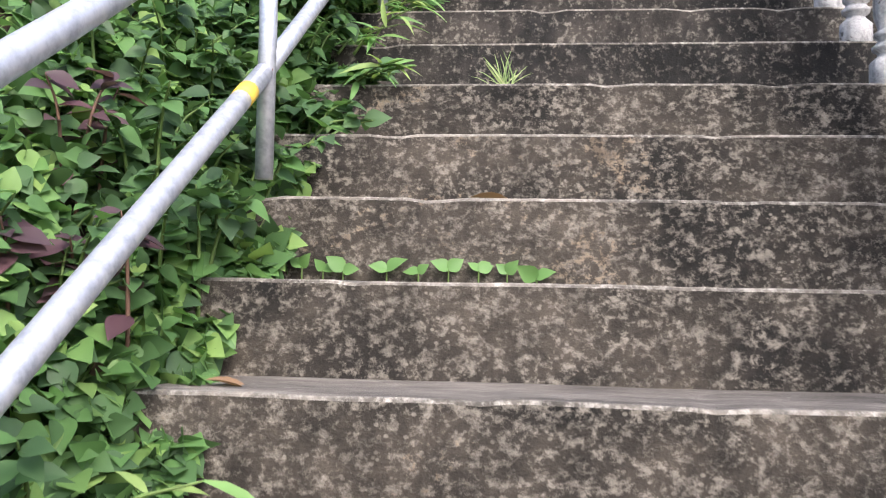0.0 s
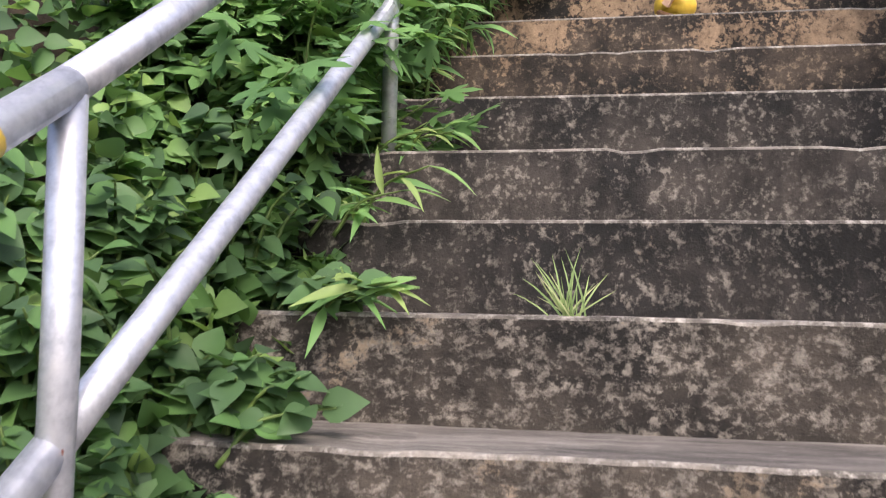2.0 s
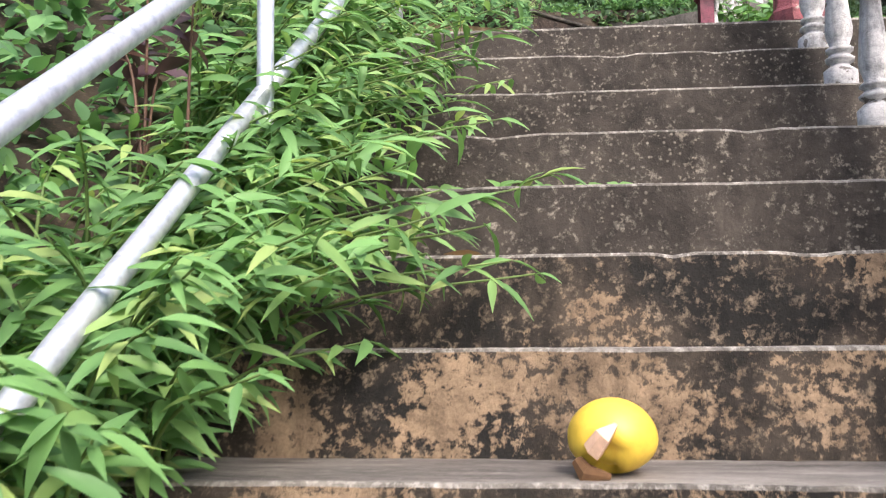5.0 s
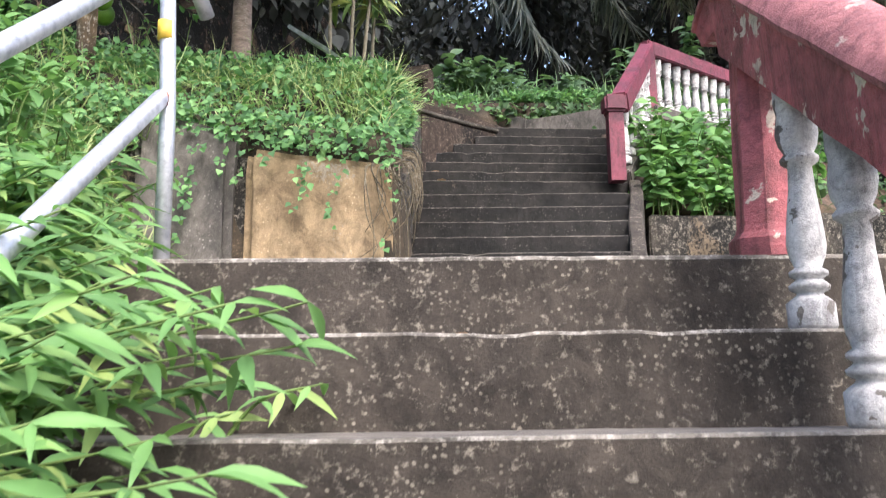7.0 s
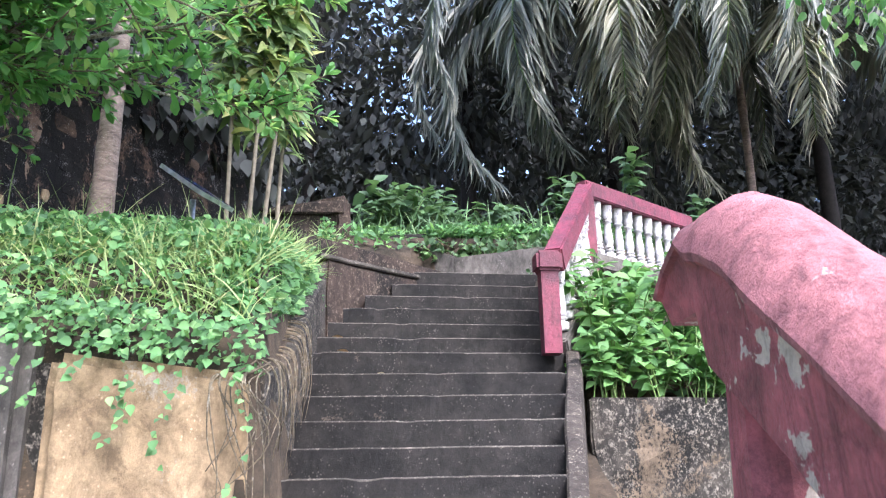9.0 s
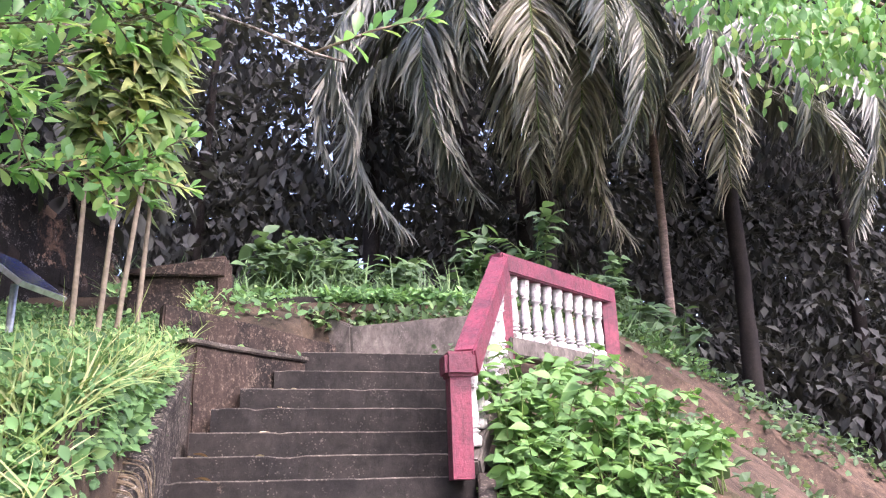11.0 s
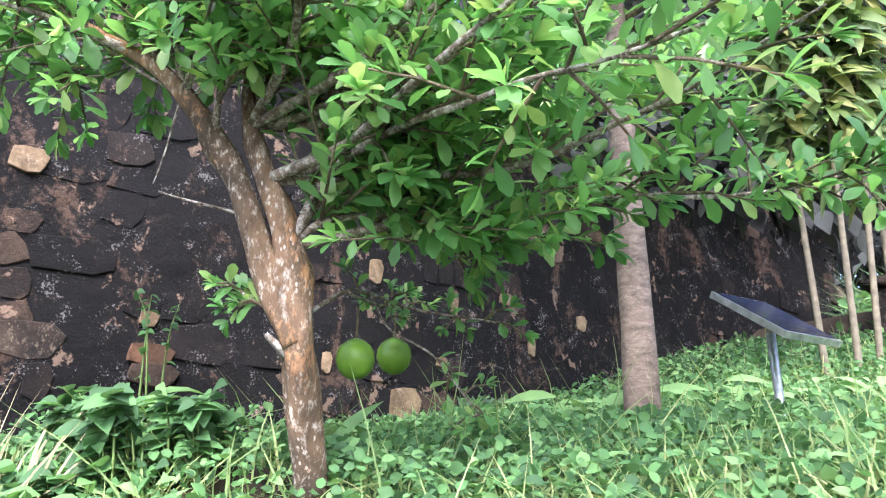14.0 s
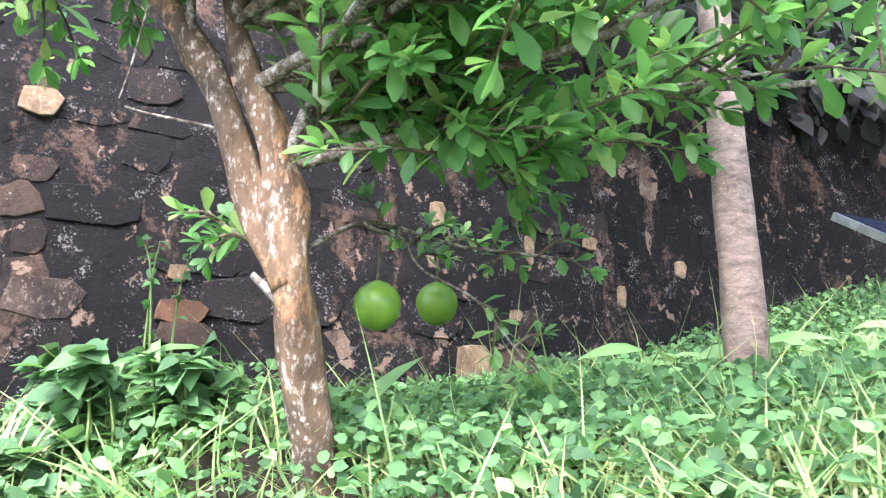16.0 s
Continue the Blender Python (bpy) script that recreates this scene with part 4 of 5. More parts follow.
def dress(a, b, w, gap, small=1.0):
    """Sets leaves in a spiral along a twig, closer and upright at its tip."""
    x = w.orthogonal().normalized()
    y = w.cross(x)
    ln = (b - a).length
    k = max(5, int(ln / gap))
    turn_at = rng.uniform(0, 6.28)
    for i in range(k):
        t = 0.15 + 0.85 * i / (k - 1)
        ang = turn_at + i * 2.4
        leaf_p.append(a.lerp(b, t) + Vector((0, 0, 0.015 * math.sin(math.pi * t))))
        leaf_d.append(w * (0.35 + 0.5 * t) + (x * math.cos(ang) + y * math.sin(ang)) * 0.9 + Vector((0, 0, 0.25)))
        leaf_s.append(rng.uniform(0.075, 0.148) * small * (1.0 - 0.25 * t))
    for i in range(5):
        ang = turn_at + i * 1.256
        leaf_p.append(b)
        leaf_d.append(w + (x * math.cos(ang) + y * math.sin(ang)) * 0.55 + Vector((0, 0, 0.15)))
        leaf_s.append(rng.uniform(0.06, 0.11) * small)


for pts, r in TREE_LIMBS:
    c = curve_pts(pts, 6, 0.016)
    v, f = tube(c, lerp_list(r * 0.72, 0.004, len(c)), 10, 0.35)
    part("limb", pydata("limb", v, f, True), M_LICHEN, calabash)
    n = len(c)
    low = r < 0.015
    for k in range(7 if low else 24):
        t = rng.uniform(0.25, 1.0) if low else rng.uniform(0.14, 1.0)
        a = c[min(n - 1, int(t * n))]
        d = (c[min(n - 1, int(t * n) + 1)] - c[max(0, int(t * n) - 2)]).normalized()
        w = (d * 0.7 + Vector(rng.normal(0, 0.6, 3)) + Vector((0, 0, 0.25))).normalized()
        ln = rng.uniform(0.07, 0.16) if low else rng.uniform(0.16, 0.46)
        b = a + w * ln
        if b.z < 5.78 and not low:
            b.z = 5.78 + rng.uniform(0, 0.2)
            w = (b - a).normalized()
        if not low and b.x < -1.25 and b.z < 6.3 and b.y < 7.1:
            continue
        twigs.append(tube([a, a.lerp(b, 0.5) + Vector((0, 0, 0.015)), b], [0.007, 0.005, 0.003], 5))
        dress(a, b, w, 0.026, 0.62 if low else 1.0)
v, f = merge(*twigs)
tagged(part("twig_mass", pydata("twig_mass", v, f, True), M_TWIG, calabash), kind="stuff")
me = leaves("crown", OBOV, leaf_p, leaf_d, leaf_s, 0.3, 0.6, (0.3, -0.45, 0.8))
part("crown", me, L_TREE, calabash, "glossy green leaves in rosettes along the twigs")


def fruit(at, r):
    prof = [(0.004, -1.06), (0.30, -1.0), (0.62, -0.82), (0.88, -0.5), (1.0, -0.05), (0.95, 0.35), (0.76, 0.68), (0.45, 0.92), (0.15, 1.04), (0.03, 1.02)]
    v, f = lathe([(a * r, z * r) for a, z in prof], 24)
    ob = thing("calabash_fruit", at, "smooth round green calabash hanging from the tree", "fruit", "calabash fruits")
    p = part("gourd", pydata("gourd", v, f, True), M_FRUIT, ob)
    p.matrix_parent_inverse = Matrix()
    v, f = tube([(0, 0, r), (0.004, 0, r + 0.04), (0.0, 0.01, r + 0.13)], [0.006, 0.005, 0.006], 7)
    p = part("stalk", pydata("stalk", v, f, True), M_TWIG, ob)
    p.matrix_parent_inverse = Matrix()
    return ob


M_FRUIT = plain("green_gourd", (0.13, 0.26, 0.03), 0.35, 0, 0.22, 16)
fruit((-1.542, 7.465, 5.534), 0.073)
fruit((-1.696, 7.916, 5.64), 0.075)

tree_2 = thing("tall_tree", (-0.94, 8.8, 5.1), "slim tall tree with smooth ringed pinkish-grey trunk", "tree")
c = curve_pts([(-0.95, 8.79, 5.0), (-0.94, 8.79, 5.5), (-0.93, 8.80, 6.3), (-0.92, 8.82, 7.6), (-0.9, 8.85, 9.4)], 8, 0.006)
v, f = tube(c, [0.115, 0.1] + lerp_list(0.092, 0.05, len(c) - 2), 16, 0.05)
part("trunk", pydata("trunk", v, f, True), M_BARK2, tree_2)
P, D, tw = [], [], []
for i in range(24):
    z = rng.uniform(7.2, 9.6)
    a = Vector((-0.92, 8.82, z))
    w = Vector((*rng.normal(0, 1, 2), rng.uniform(-0.1, 0.5))).normalized()
    b = a + w * rng.uniform(0.8, 2.2)
    tw.append(tube([a, a.lerp(b, 0.5) + Vector((0, 0, 0.1)), b], [0.02, 0.014, 0.005], 6))
    for j in range(70):
        t = rng.uniform(0.25, 1.05)
        P.append(a.lerp(b, t) + Vector(rng.normal(0, 0.16, 3)))
        D.append(w + Vector(rng.normal(0, 0.7, 3)) - Vector((0, 0, 0.3)))
v, f = merge(*tw)
tagged(part("twig_mass", pydata("twig_mass", v, f, True), M_TWIG, tree_2), kind="stuff")
part("crown", leaves("crown", OVATE, P, D, rng.uniform(0.10, 0.18, len(P)), 0.5, 0.6, (0.2, -0.5, 0.7)), L_HERB, tree_2, "dark green hanging leaves")

# tree at the clearing's edge with a bough of bright leaves
tree_3 = thing("edge_tree", (9.2, 11.6, 3.5), "tree at the forest edge with a bough of bright yellow-green leaves", "tree")
c = curve_pts([(9.2, 11.6, 3.0), (9.1, 11.6, 6.5), (8.8, 11.5, 9.6), (8.7, 11.4, 12.0)], 6, 0.03)
v, f = tube(c, lerp_list(0.16, 0.07, len(c)), 12, 0.2)
part("trunk", pydata("trunk", v, f, True), M_SHADEBARK, tree_3)
P, D = [], []
for pts in ([(8.9, 11.5, 9.0), (7.4, 11.2, 9.6), (6.2, 10.9, 9.7), (5.2, 10.7, 9.5)], [(8.9, 11.5, 8.6), (7.6, 11.0, 9.0), (6.6, 10.6, 9.0), (5.6, 10.4, 8.7)], [(8.9, 11.5, 9.6), (7.4, 11.6, 10.4), (5.8, 11.3, 10.6)], [(9.0, 11.5, 8.4), (8.2, 10.6, 9.0), (7.2, 10.0, 9.2)]):
    c = curve_pts(pts, 7, 0.04)
    v, f = tube(c, lerp_list(0.05, 0.008, len(c)), 8, 0.2)
    part("limb", pydata("limb", v, f, True), M_TWIG, tree_3)
    for i in range(620):
        q = c[int(rng.uniform(0.4, 1.0) * (len(c) - 1))] + Vector(rng.normal(0, 0.26, 3)) * Vector((1, 1, 0.8)).length / 1.6
        P.append(q)
        D.append((rng.normal(0, 0.5), rng.normal(0, 0.5), -0.9))
part("crown", leaves("crown", OVATE, P, D, rng.uniform(0.09, 0.17, len(P)), 0.4, 0.7, (0, -0.8, 0.4)), L_TREE, tree_3, "hanging yellow-green leaves")

# cane clump beside the wall
cane = thing("cane_plant", (-0.2, 10.9, 6.0), "clump of pale canes topped with drooping yellow-green leaves", "plant")
P, D, S = [], [], []
for x, y, z1, lean in ((-0.42, 10.6, 8.2, 0.0), (-0.25, 10.6, 8.5, 0.14), (-0.16, 10.75, 8.4, 0.26), (-0.05, 11.1, 8.0, 0.1)):
    c = curve_pts([(x, y, 5.5), (x + lean * 0.4, y, 6.8), (x + lean, y, z1)], 5)
    v, f = tube(c, lerp_list(0.024, 0.014, len(c)), 8)
    part("stem", pydata("stem", v, f, True), M_CANE, cane)
    for i in range(210):
        t = rng.uniform(0.62, 1.0)
        P.append(c[min(len(c) - 1, int(t * len(c)))] + Vector((0, 0, rng.uniform(-0.1, 0.35))))
        a = rng.uniform(0, 6.28)
        D.append(Vector((math.cos(a), math.sin(a), rng.uniform(-0.9, 0.5))))
        S.append(rng.uniform(0.2, 0.38))
part("leaves", leaves("leaves", STRAP, P, D, S, 0.3, 0.5, (0.2, -0.6, 0.6)), L_CANE, cane)


# ---- palms ----
def palm(name, base, z0, crown, fronds, label, r=0.16, bark=None, dry=()):
    ob = thing(name, (base[0], base[1], z0), label, "palm tree", "palms behind the terrace")
    c = curve_pts([(base[0], base[1], z0), (base[0] + 0.1, base[1], (z0 + crown) / 2), (base[0], base[1], crown)], 8, 0.02)
    v, f = tube(c, lerp_list(r, r * 0.85, len(c)), 12, 0.25)
    part("trunk", pydata("trunk", v, f, True), bark or M_SHADEBARK, ob)
    for num, (az, rise, ln) in enumerate(fronds):
        a = radians(az)
        h = Vector((math.cos(a), math.sin(a), 0))
        start = Vector((base[0], base[1], crown))
        pts, q, e = [], start.copy(), rise
        n = 26
        for i in range(n):
            pts.append(q.copy())
            q += (h * math.cos(radians(e)) + Vector((0, 0, math.sin(radians(e))))) * ln / n
            e -= 5.6 + 0.10 * i
        fr = part("frond", pydata("rachis", *tube(pts, lerp_list(0.035, 0.008, n), 6), True), M_STEM, ob)
        P, D, S = [], [], []
        for i in range(3, n - 1):
            d = (pts[i + 1] - pts[i - 1]).normalized()
            s = d.cross(Vector((0, 0, 1))).normalized()
            for k in range(5):
                p = pts[i].lerp(pts[i + 1], k / 5)
                for sg in (-1, 1):
                    P.append(p)
                    D.append(s * sg * 0.75 + d * 0.5 - Vector((0, 0, 0.42)))
                    S.append((0.5 + 0.6 * math.sin(math.pi * min(1, i / n + 0.12))) * rng.uniform(0.8, 1.1))
        tagged(part("leaf_blade", leaves("leaf_blade", LEAFLET, P, D, S, 0.22, 0.5, (0, -0.5, 0.8)), L_PALMDRY if num in dry else L_PALM, fr, "dry cream-coloured feathered blade" if num in dry else "drooping grey-green feathered blade"), kind="stuff")
    return ob


palm("oil_palm", (5.5, 17.0), 6.8, 12.4, [(200, 45, 6.4), (222, 30, 6.0), (238, 48, 6.2), (252, 25, 5.6), (268, 45, 6.0), (283, 28, 5.8), (300, 42, 6.0), (322, 35, 6.2), (345, 40, 6.2), (175, 40, 6.4), (150, 45, 6), (20, 40, 6), (80, 50, 6), (188, 20, 6.6), (210, 12, 5.2), (246, 5, 4.6), (275, 8, 4.4), (292, 60, 6.4), (232, 62, 6.6)], "oil palm with long arching fronds hanging over the terrace", dry=(3, 15, 16))
palm("oil_palm", (9.4, 17.6), 6.0, 12.0, [(170, 35, 6.2), (195, 25, 6.0), (215, 45, 6.2), (240, 30, 6.0), (262, 42, 6.0), (290, 30, 5.8), (320, 40, 6.0), (10, 40, 6), (130, 45, 6)], "oil palm with arching fronds at the forest edge", dry=(1, 3))
palm("slender_palm", (7.9, 17.5), 5.6, 17.5, [(200, 40, 3.0), (240, 30, 3.0), (280, 35, 3.0), (320, 40, 3.0), (20, 40, 3.0), (90, 40, 3.0)], "tall slender palm with pale ringed trunk", 0.08, M_BARK2)

# ---- far woods ----
P, D, S = [], [], []
for i in range(900):
    c = np.array([rng.uniform(-16, 24), rng.uniform(18.5, 27), rng.uniform(5, 18)])
    if i < 40:
        c = np.array([rng.uniform(-14, 22), rng.uniform(16.5, 20), rng.uniform(12.5, 18)])
    if i > 330:
        c = np.array([rng.uniform(-18, 34), rng.uniform(27, 30), rng.uniform(4, 15 if i < 600 else 24)])
    n = 240
    d = ball_dirs(n)
    r = rng.uniform(0.3, 1.0, (n, 1)) ** 0.5 * np.array([2.0, 1.6, 1.5])
    P.append(c + d * r)
    D.append(d * 0.5 + np.array([0, 0, -0.4]))
    S.append(rng.uniform(0.25, 0.55, n) * (1.18 if i > 330 else 0.7))
woods = tagged(part("far_woods", leaves("far_woods", FARLEAF, np.concatenate(P), np.concatenate(D), np.concatenate(S)), L_SHADED), "dense forest foliage behind the terrace, its shade put into the leaf colour", "woods", kind="stuff")
for i in range(16):
    x, y = rng.uniform(-8, 16), rng.uniform(17.5, 22)
    z = 5.5
    ob = thing("forest_tree", (x, y, z), "straight forest trunk, deep shade put into its bark colour", "tree", "forest trees")
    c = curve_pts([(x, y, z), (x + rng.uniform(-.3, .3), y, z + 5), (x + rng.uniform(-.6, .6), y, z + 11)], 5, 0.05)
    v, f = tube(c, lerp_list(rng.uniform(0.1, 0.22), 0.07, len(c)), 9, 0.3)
    part("trunk", pydata("trunk", v, f, True), M_SHADEBARK, ob)
# growth over the stone wall and on the left hillside
P, D, S = [], [], []
for i in range(26):
    t = rng.uniform(0.35, 1)
    c = np.array([-5.6 + 5.2 * t, 4.0 + 10.5 * t, rng.uniform(8.0, 10.5)])
    n = 110
    d = ball_dirs(n)
    P.append(c + d * rng.uniform(0.3, 1.0, (n, 1)) * np.array([1.1, 1.0, 0.9]))
    D.append(d * 0.5 + np.array([0.2, 0, -0.5]))
    S.append(rng.uniform(0.14, 0.30, n))
# shade is in the leaf colour here too
tagged(part("hill_growth", leaves("hill_growth", OVATE, np.concatenate(P), np.concatenate(D), np.concatenate(S)), L_SHADED), "growth hanging over the old stone wall, coloured dark as if shaded", "foliage", kind="stuff")


# ---- low plants ----
def surf(x, y):
    return ground_z(x, y)


def plant(name, at, label, stems, tmpl, material, size, per, spread, height, stem_mat=None, droop=0.2, group="", start=0.25, category="plant", lean=(0, 0), face=(0.2, -0.5, 0.8)):
    """A shrub: several bent stems with leaves set along them."""
    ob = thing(name, at, label, category, group)
    for s in range(stems):
        a = rng.uniform(0, 6.28)
        h = height * rng.uniform(0.6, 1.1)
        o = Vector((math.cos(a), math.sin(a), 0)) * spread * rng.uniform(0.2, 1.0) + Vector((*lean, 0)) * rng.uniform(0.3, 1.2)
        b = Vector(at) + Vector((rng.normal(0, 0.04), rng.normal(0, 0.04), -0.04))
        c = curve_pts([b, b + o * 0.4 + Vector((0, 0, h * 0.75)), b + o + Vector((0, 0, h))], 5)
        P, D, S = [], [], []
        for i in range(per):
            t = start + (1 - start) * (i + 0.5) / per
            q = c[min(len(c) - 1, int(t * len(c)))]
            w = Vector((*rng.normal(0, 1, 2), rng.uniform(-0.3, 0.5) - droop)).normalized()
            P.append(q)
            D.append(w + o * 0.8)
            S.append(size * rng.uniform(0.6, 1.15))
        v, f = tube(c, lerp_list(0.006, 0.002, len(c)), 5)
        st = part("stem", pydata("stem", v, f, True), stem_mat or M_STEM, ob)
        part("foliage", leaves("foliage", tmpl, P, D, S, 0.3, 0.5, face), material, st)
    return ob


# leafy growth along the lower flight, kept clear of the steps
P, D, S = [], [], []
for i in range(15000):
    y = rng.uniform(-2.6, 2.4)
    x = -0.46 - abs(rng.normal(0, 0.42)) - 0.05 * noise.noise(Vector((y * 3, 0, 0)))
    if x < -2.2:
        continue
    z = surf(x, y) + rng.uniform(0, 0.30) * min(1, 0.25 + (-0.46 - x) * 2.2)
    P.append((x, y, max(z, stair_z(y) - 0.1)))
    D.append((0.7 + rng.normal(0, 0.5), -0.5 + rng.normal(0, 0.5), rng.uniform(-0.5, 0.3)))
    S.append(rng.uniform(0.035, 0.085))
tagged(part("creeper", leaves("creeper", HEART, P, D, S, 0.6, 1.1, (0.4, -0.6, 0.7)), L_VINE), "heart-leaved creeper covering the slope beside the steps", "creeper", kind="stuff")
for k in range(26):
    y = -2.0 + 0.12 * k + rng.uniform(-0.1, 0.1)
    x = rng.uniform(-1.0, -0.6)
    plant("leafy_shrub", (x, y, surf(x, y)), "green leafy weed beside the pipe handrail", 7, OVATE, L_VINE, 0.07, 11, 0.2, 0.35, group="weeds beside the stairs")
for x, y in ((-0.74, -0.35), (-0.82, -0.1), (-0.7, 0.05), (-0.85, 0.3), (-0.75, -0.7)):
    plant("purple_weed", (x, y, surf(x, y)), "purple-leaved weed among green creeper", 3, OVATE, L_PURPLE, 0.08, 8, 0.1, 0.42, M_REDSTEM, group="purple weeds")
for x, y in ((-0.62, 1.62), (-0.75, 1.55), (-0.62, 1.75), (-0.85, 1.62), (-0.55, 1.9), (-0.95, 1.75), (-0.75, 1.9), (-0.6, 2.1), (-0.58, 1.82), (-0.85, 2.05), (-0.6, 2.0), (-0.7, 2.25), (-1.0, 1.5), (-0.68, 1.45), (-0.9, 1.9)):
    plant("lobed_shrub", (x, y, surf(x, y)), "shrub with large bright hand-shaped leaves", 8, LOBED, L_LOBED, 0.128, 13, 0.2, 0.5, group="lobed shrubs", lean=(0.12, -0.04))
for k in range(13):
    y = 0.35 + 0.1 * k
    x = -0.6 - 0.28 * (k % 3) / 2
    plant("creeper_clump", (x, y, surf(x, y)), "clump of heart-leaved creeper against the stair side", 8, HEART, L_VINE, 0.066, 12, 0.15, 0.34, group="creeper clumps", lean=(0.06, -0.04))
for x, y in ((-0.6, 3.12), (-0.56, 2.95), (-0.72, 3.3)):
    plant("purple_weed", (x, y, surf(x, y)), "purple-leaved weed rising above the grass", 3, OVATE, L_PURPLE, 0.085, 7, 0.14, 0.72, M_REDSTEM, group="purple weeds", start=0.55)
for i in range(46):
    y = 2.25 + 0.05 * i + rng.uniform(-0.08, 0.08)
    x = rng.uniform(-0.75, -0.4)
    plant("bamboo_grass", (x, y, max(surf(x, y), stair_z(y) - 0.12)), "arching grass with narrow bamboo-like leaves over the steps", 9, LANCE_W, L_BAMBOO, 0.112, 24, 0.26, 0.44, group="bamboo grass", category="grass", start=0.1, lean=(0.06 + (0.24 + 0.28 * (i % 2)) * smooth(2.3, 2.9, y) * (1 - smooth(4.0, 4.35, y)), -0.1))
tuft = thing("grass_tuft", (0.09, 1.17, 0.84), "small grass tuft growing in the joint of a step", "grass")
part("tuft", leaves("tuft", GRASSB, [(0.09 + rng.normal(0, 0.012), 1.17, 0.838) for i in range(26)], [(rng.normal(0, 0.55), rng.normal(-0.2, 0.3), 1.0) for i in range(26)], rng.uniform(0.07, 0.14, 26), 0.2, 0.4, (0, -1, 0.2)), L_GRASS, tuft)
for x, y, z in ((-0.46, 1.44, 1.05), (-0.44, 1.16, 0.84), (-0.5, 1.72, 1.26), (-0.5, -0.55, -0.35), (-0.55, -0.35, -0.2), (-0.62, -0.75, -0.5), (-0.66, -0.5, -0.3)):
    plant("bamboo_grass", (x, y, z), "thin sprigs of narrow-leaved grass reaching over a step", 4, LANCE, L_BAMBOO, 0.12, 6, 0.1, 0.14, group="bamboo grass", category="grass", lean=(0.26, -0.03))
plant("creeper_clump", (-0.46, 1.2, 0.84), "clump of heart-leaved creeper spilling onto a step", 8, HEART, L_VINE, 0.075, 9, 0.1, 0.12, group="creeper clumps", lean=(0.2, -0.04))
plant("creeper_clump", (-0.5, 0.92, 0.63), "clump of heart-leaved creeper spilling onto a step", 7, HEART, L_VINE, 0.075, 9, 0.1, 0.14, group="creeper clumps", lean=(0.1, -0.04))
for x, y, z in ((0.22, 3.6, 2.52), (-0.05, 3.3, 2.31), (-0.1, 3.86, 2.73), (0.05, 4.1, 2.94)):
    plant("bamboo_grass", (x, y, z), "single arching sprig of narrow-leaved grass on a step", 2, LANCE_W, L_BAMBOO, 0.115, 7, 0.06, 0.13, group="bamboo grass", category="grass", lean=(0.22, -0.04), start=0.45)
# seedlings in the joints of two steps
for y, z, x0, x1, n in ((0.545, 0.21, -0.42, 0.18, 9), (3.62, 2.52, 0.05, 0.62, 9)):
    for i in range(n):
        x = x0 + (x1 - x0) * i / (n - 1) + rng.uniform(-0.035, 0.035)
        ob = thing("seedling", (x, y, z), "tiny seedling with two round leaves in a step joint", "seedling", "seedlings in the step joints")
        hgt = rng.uniform(0.015, 0.035)
        p = part("leaves", leaves("leaves", HEART, [(0, 0, hgt)] * 2, [(0.8, -0.1, 0.45), (-0.8, -0.1, 0.45)], rng.uniform(0.032, 0.06, 2), 0.4, 0.5, (0, -1, 0.6)), L_LOBED, ob)
        p.matrix_parent_inverse = Matrix()
        p = part("stem", pydata("stem", *tube([(0, 0, -0.003), (0, 0, hgt)], [0.0025, 0.0018], 5)), M_STEM, ob)
        p.matrix_parent_inverse = Matrix()
# dry leaves lying on the steps
for x, y, z, s in ((0.02, 0.66, 0.42, 0.12), (-0.45, 0.08, 0.0, 0.1), (0.1, 3.18, 2.31, 0.13), (-0.3, 3.14, 2.31, 0.12), (0.83, 3.2, 2.31, 0.04), (0.55, 4.4, 3.15, 0.06), (0.62, 8.9, 4.69, 0.1), (0.58, 9.2, 4.84, 0.1)):
    ob = thing("dry_leaf", (x, y, z), "curled brown fallen leaf on a step", "leaf", "fallen leaves")
    p = part("blade", leaves("blade", OVATE, [(0, 0, 0.012)], [(0.8, 0.3, 0.0)], [s], 0.1, 0.1), L_DRY, ob)
    p.matrix_parent_inverse = Matrix()

for i in range(30):
    x, y = rng.uniform(0.0, 1.9), rng.uniform(6.3, 6.98)
    ob = thing("dry_leaf", (x, y, landing_z(y) + 0.004), "small fallen leaf on the landing", "leaf", "fallen leaves")
    p = part("blade", leaves("blade", OVATE, [(0, 0, 0.012)], [(rng.normal(), rng.normal(), 0.0)], [rng.uniform(0.04, 0.09)], 0.1, 0.3), L_DRY if i % 3 else L_HERB, ob)
    p.matrix_parent_inverse = Matrix()
for i in range(16):
    x, y = rng.uniform(0.35, 1.75), 6.93 + rng.uniform(0, 0.06)
    plant("step_weed", (x, y, landing_z(y) + 0.01), "small green weed at the foot of the upper stairs", 4, OVATE, L_HERB, 0.045, 6, 0.06, 0.08, group="weeds at the stair foot")
for i in range(18):
    k = int(rng.integers(5, 12))
    x, y = LEFT2[k] + rng.uniform(0.05, 0.5), E2[k][0] + rng.uniform(0.05, 0.25)
    ob = thing("dry_leaf", (x, y, E2[k][1] + 0.004), "small pale fallen leaf on an upper step", "leaf", "fallen leaves")
    p = part("blade", leaves("blade", OVATE, [(0, 0, 0.012)], [(rng.normal(), rng.normal(), 0.0)], [rng.uniform(0.05, 0.1)], 0.1, 0.3), L_STRAW, ob)
    p.matrix_parent_inverse = Matrix()
roots = thing("dry_roots", (0.3, 6.78, 4.25), "dry brown roots and vines hanging at the wall corner", "roots")
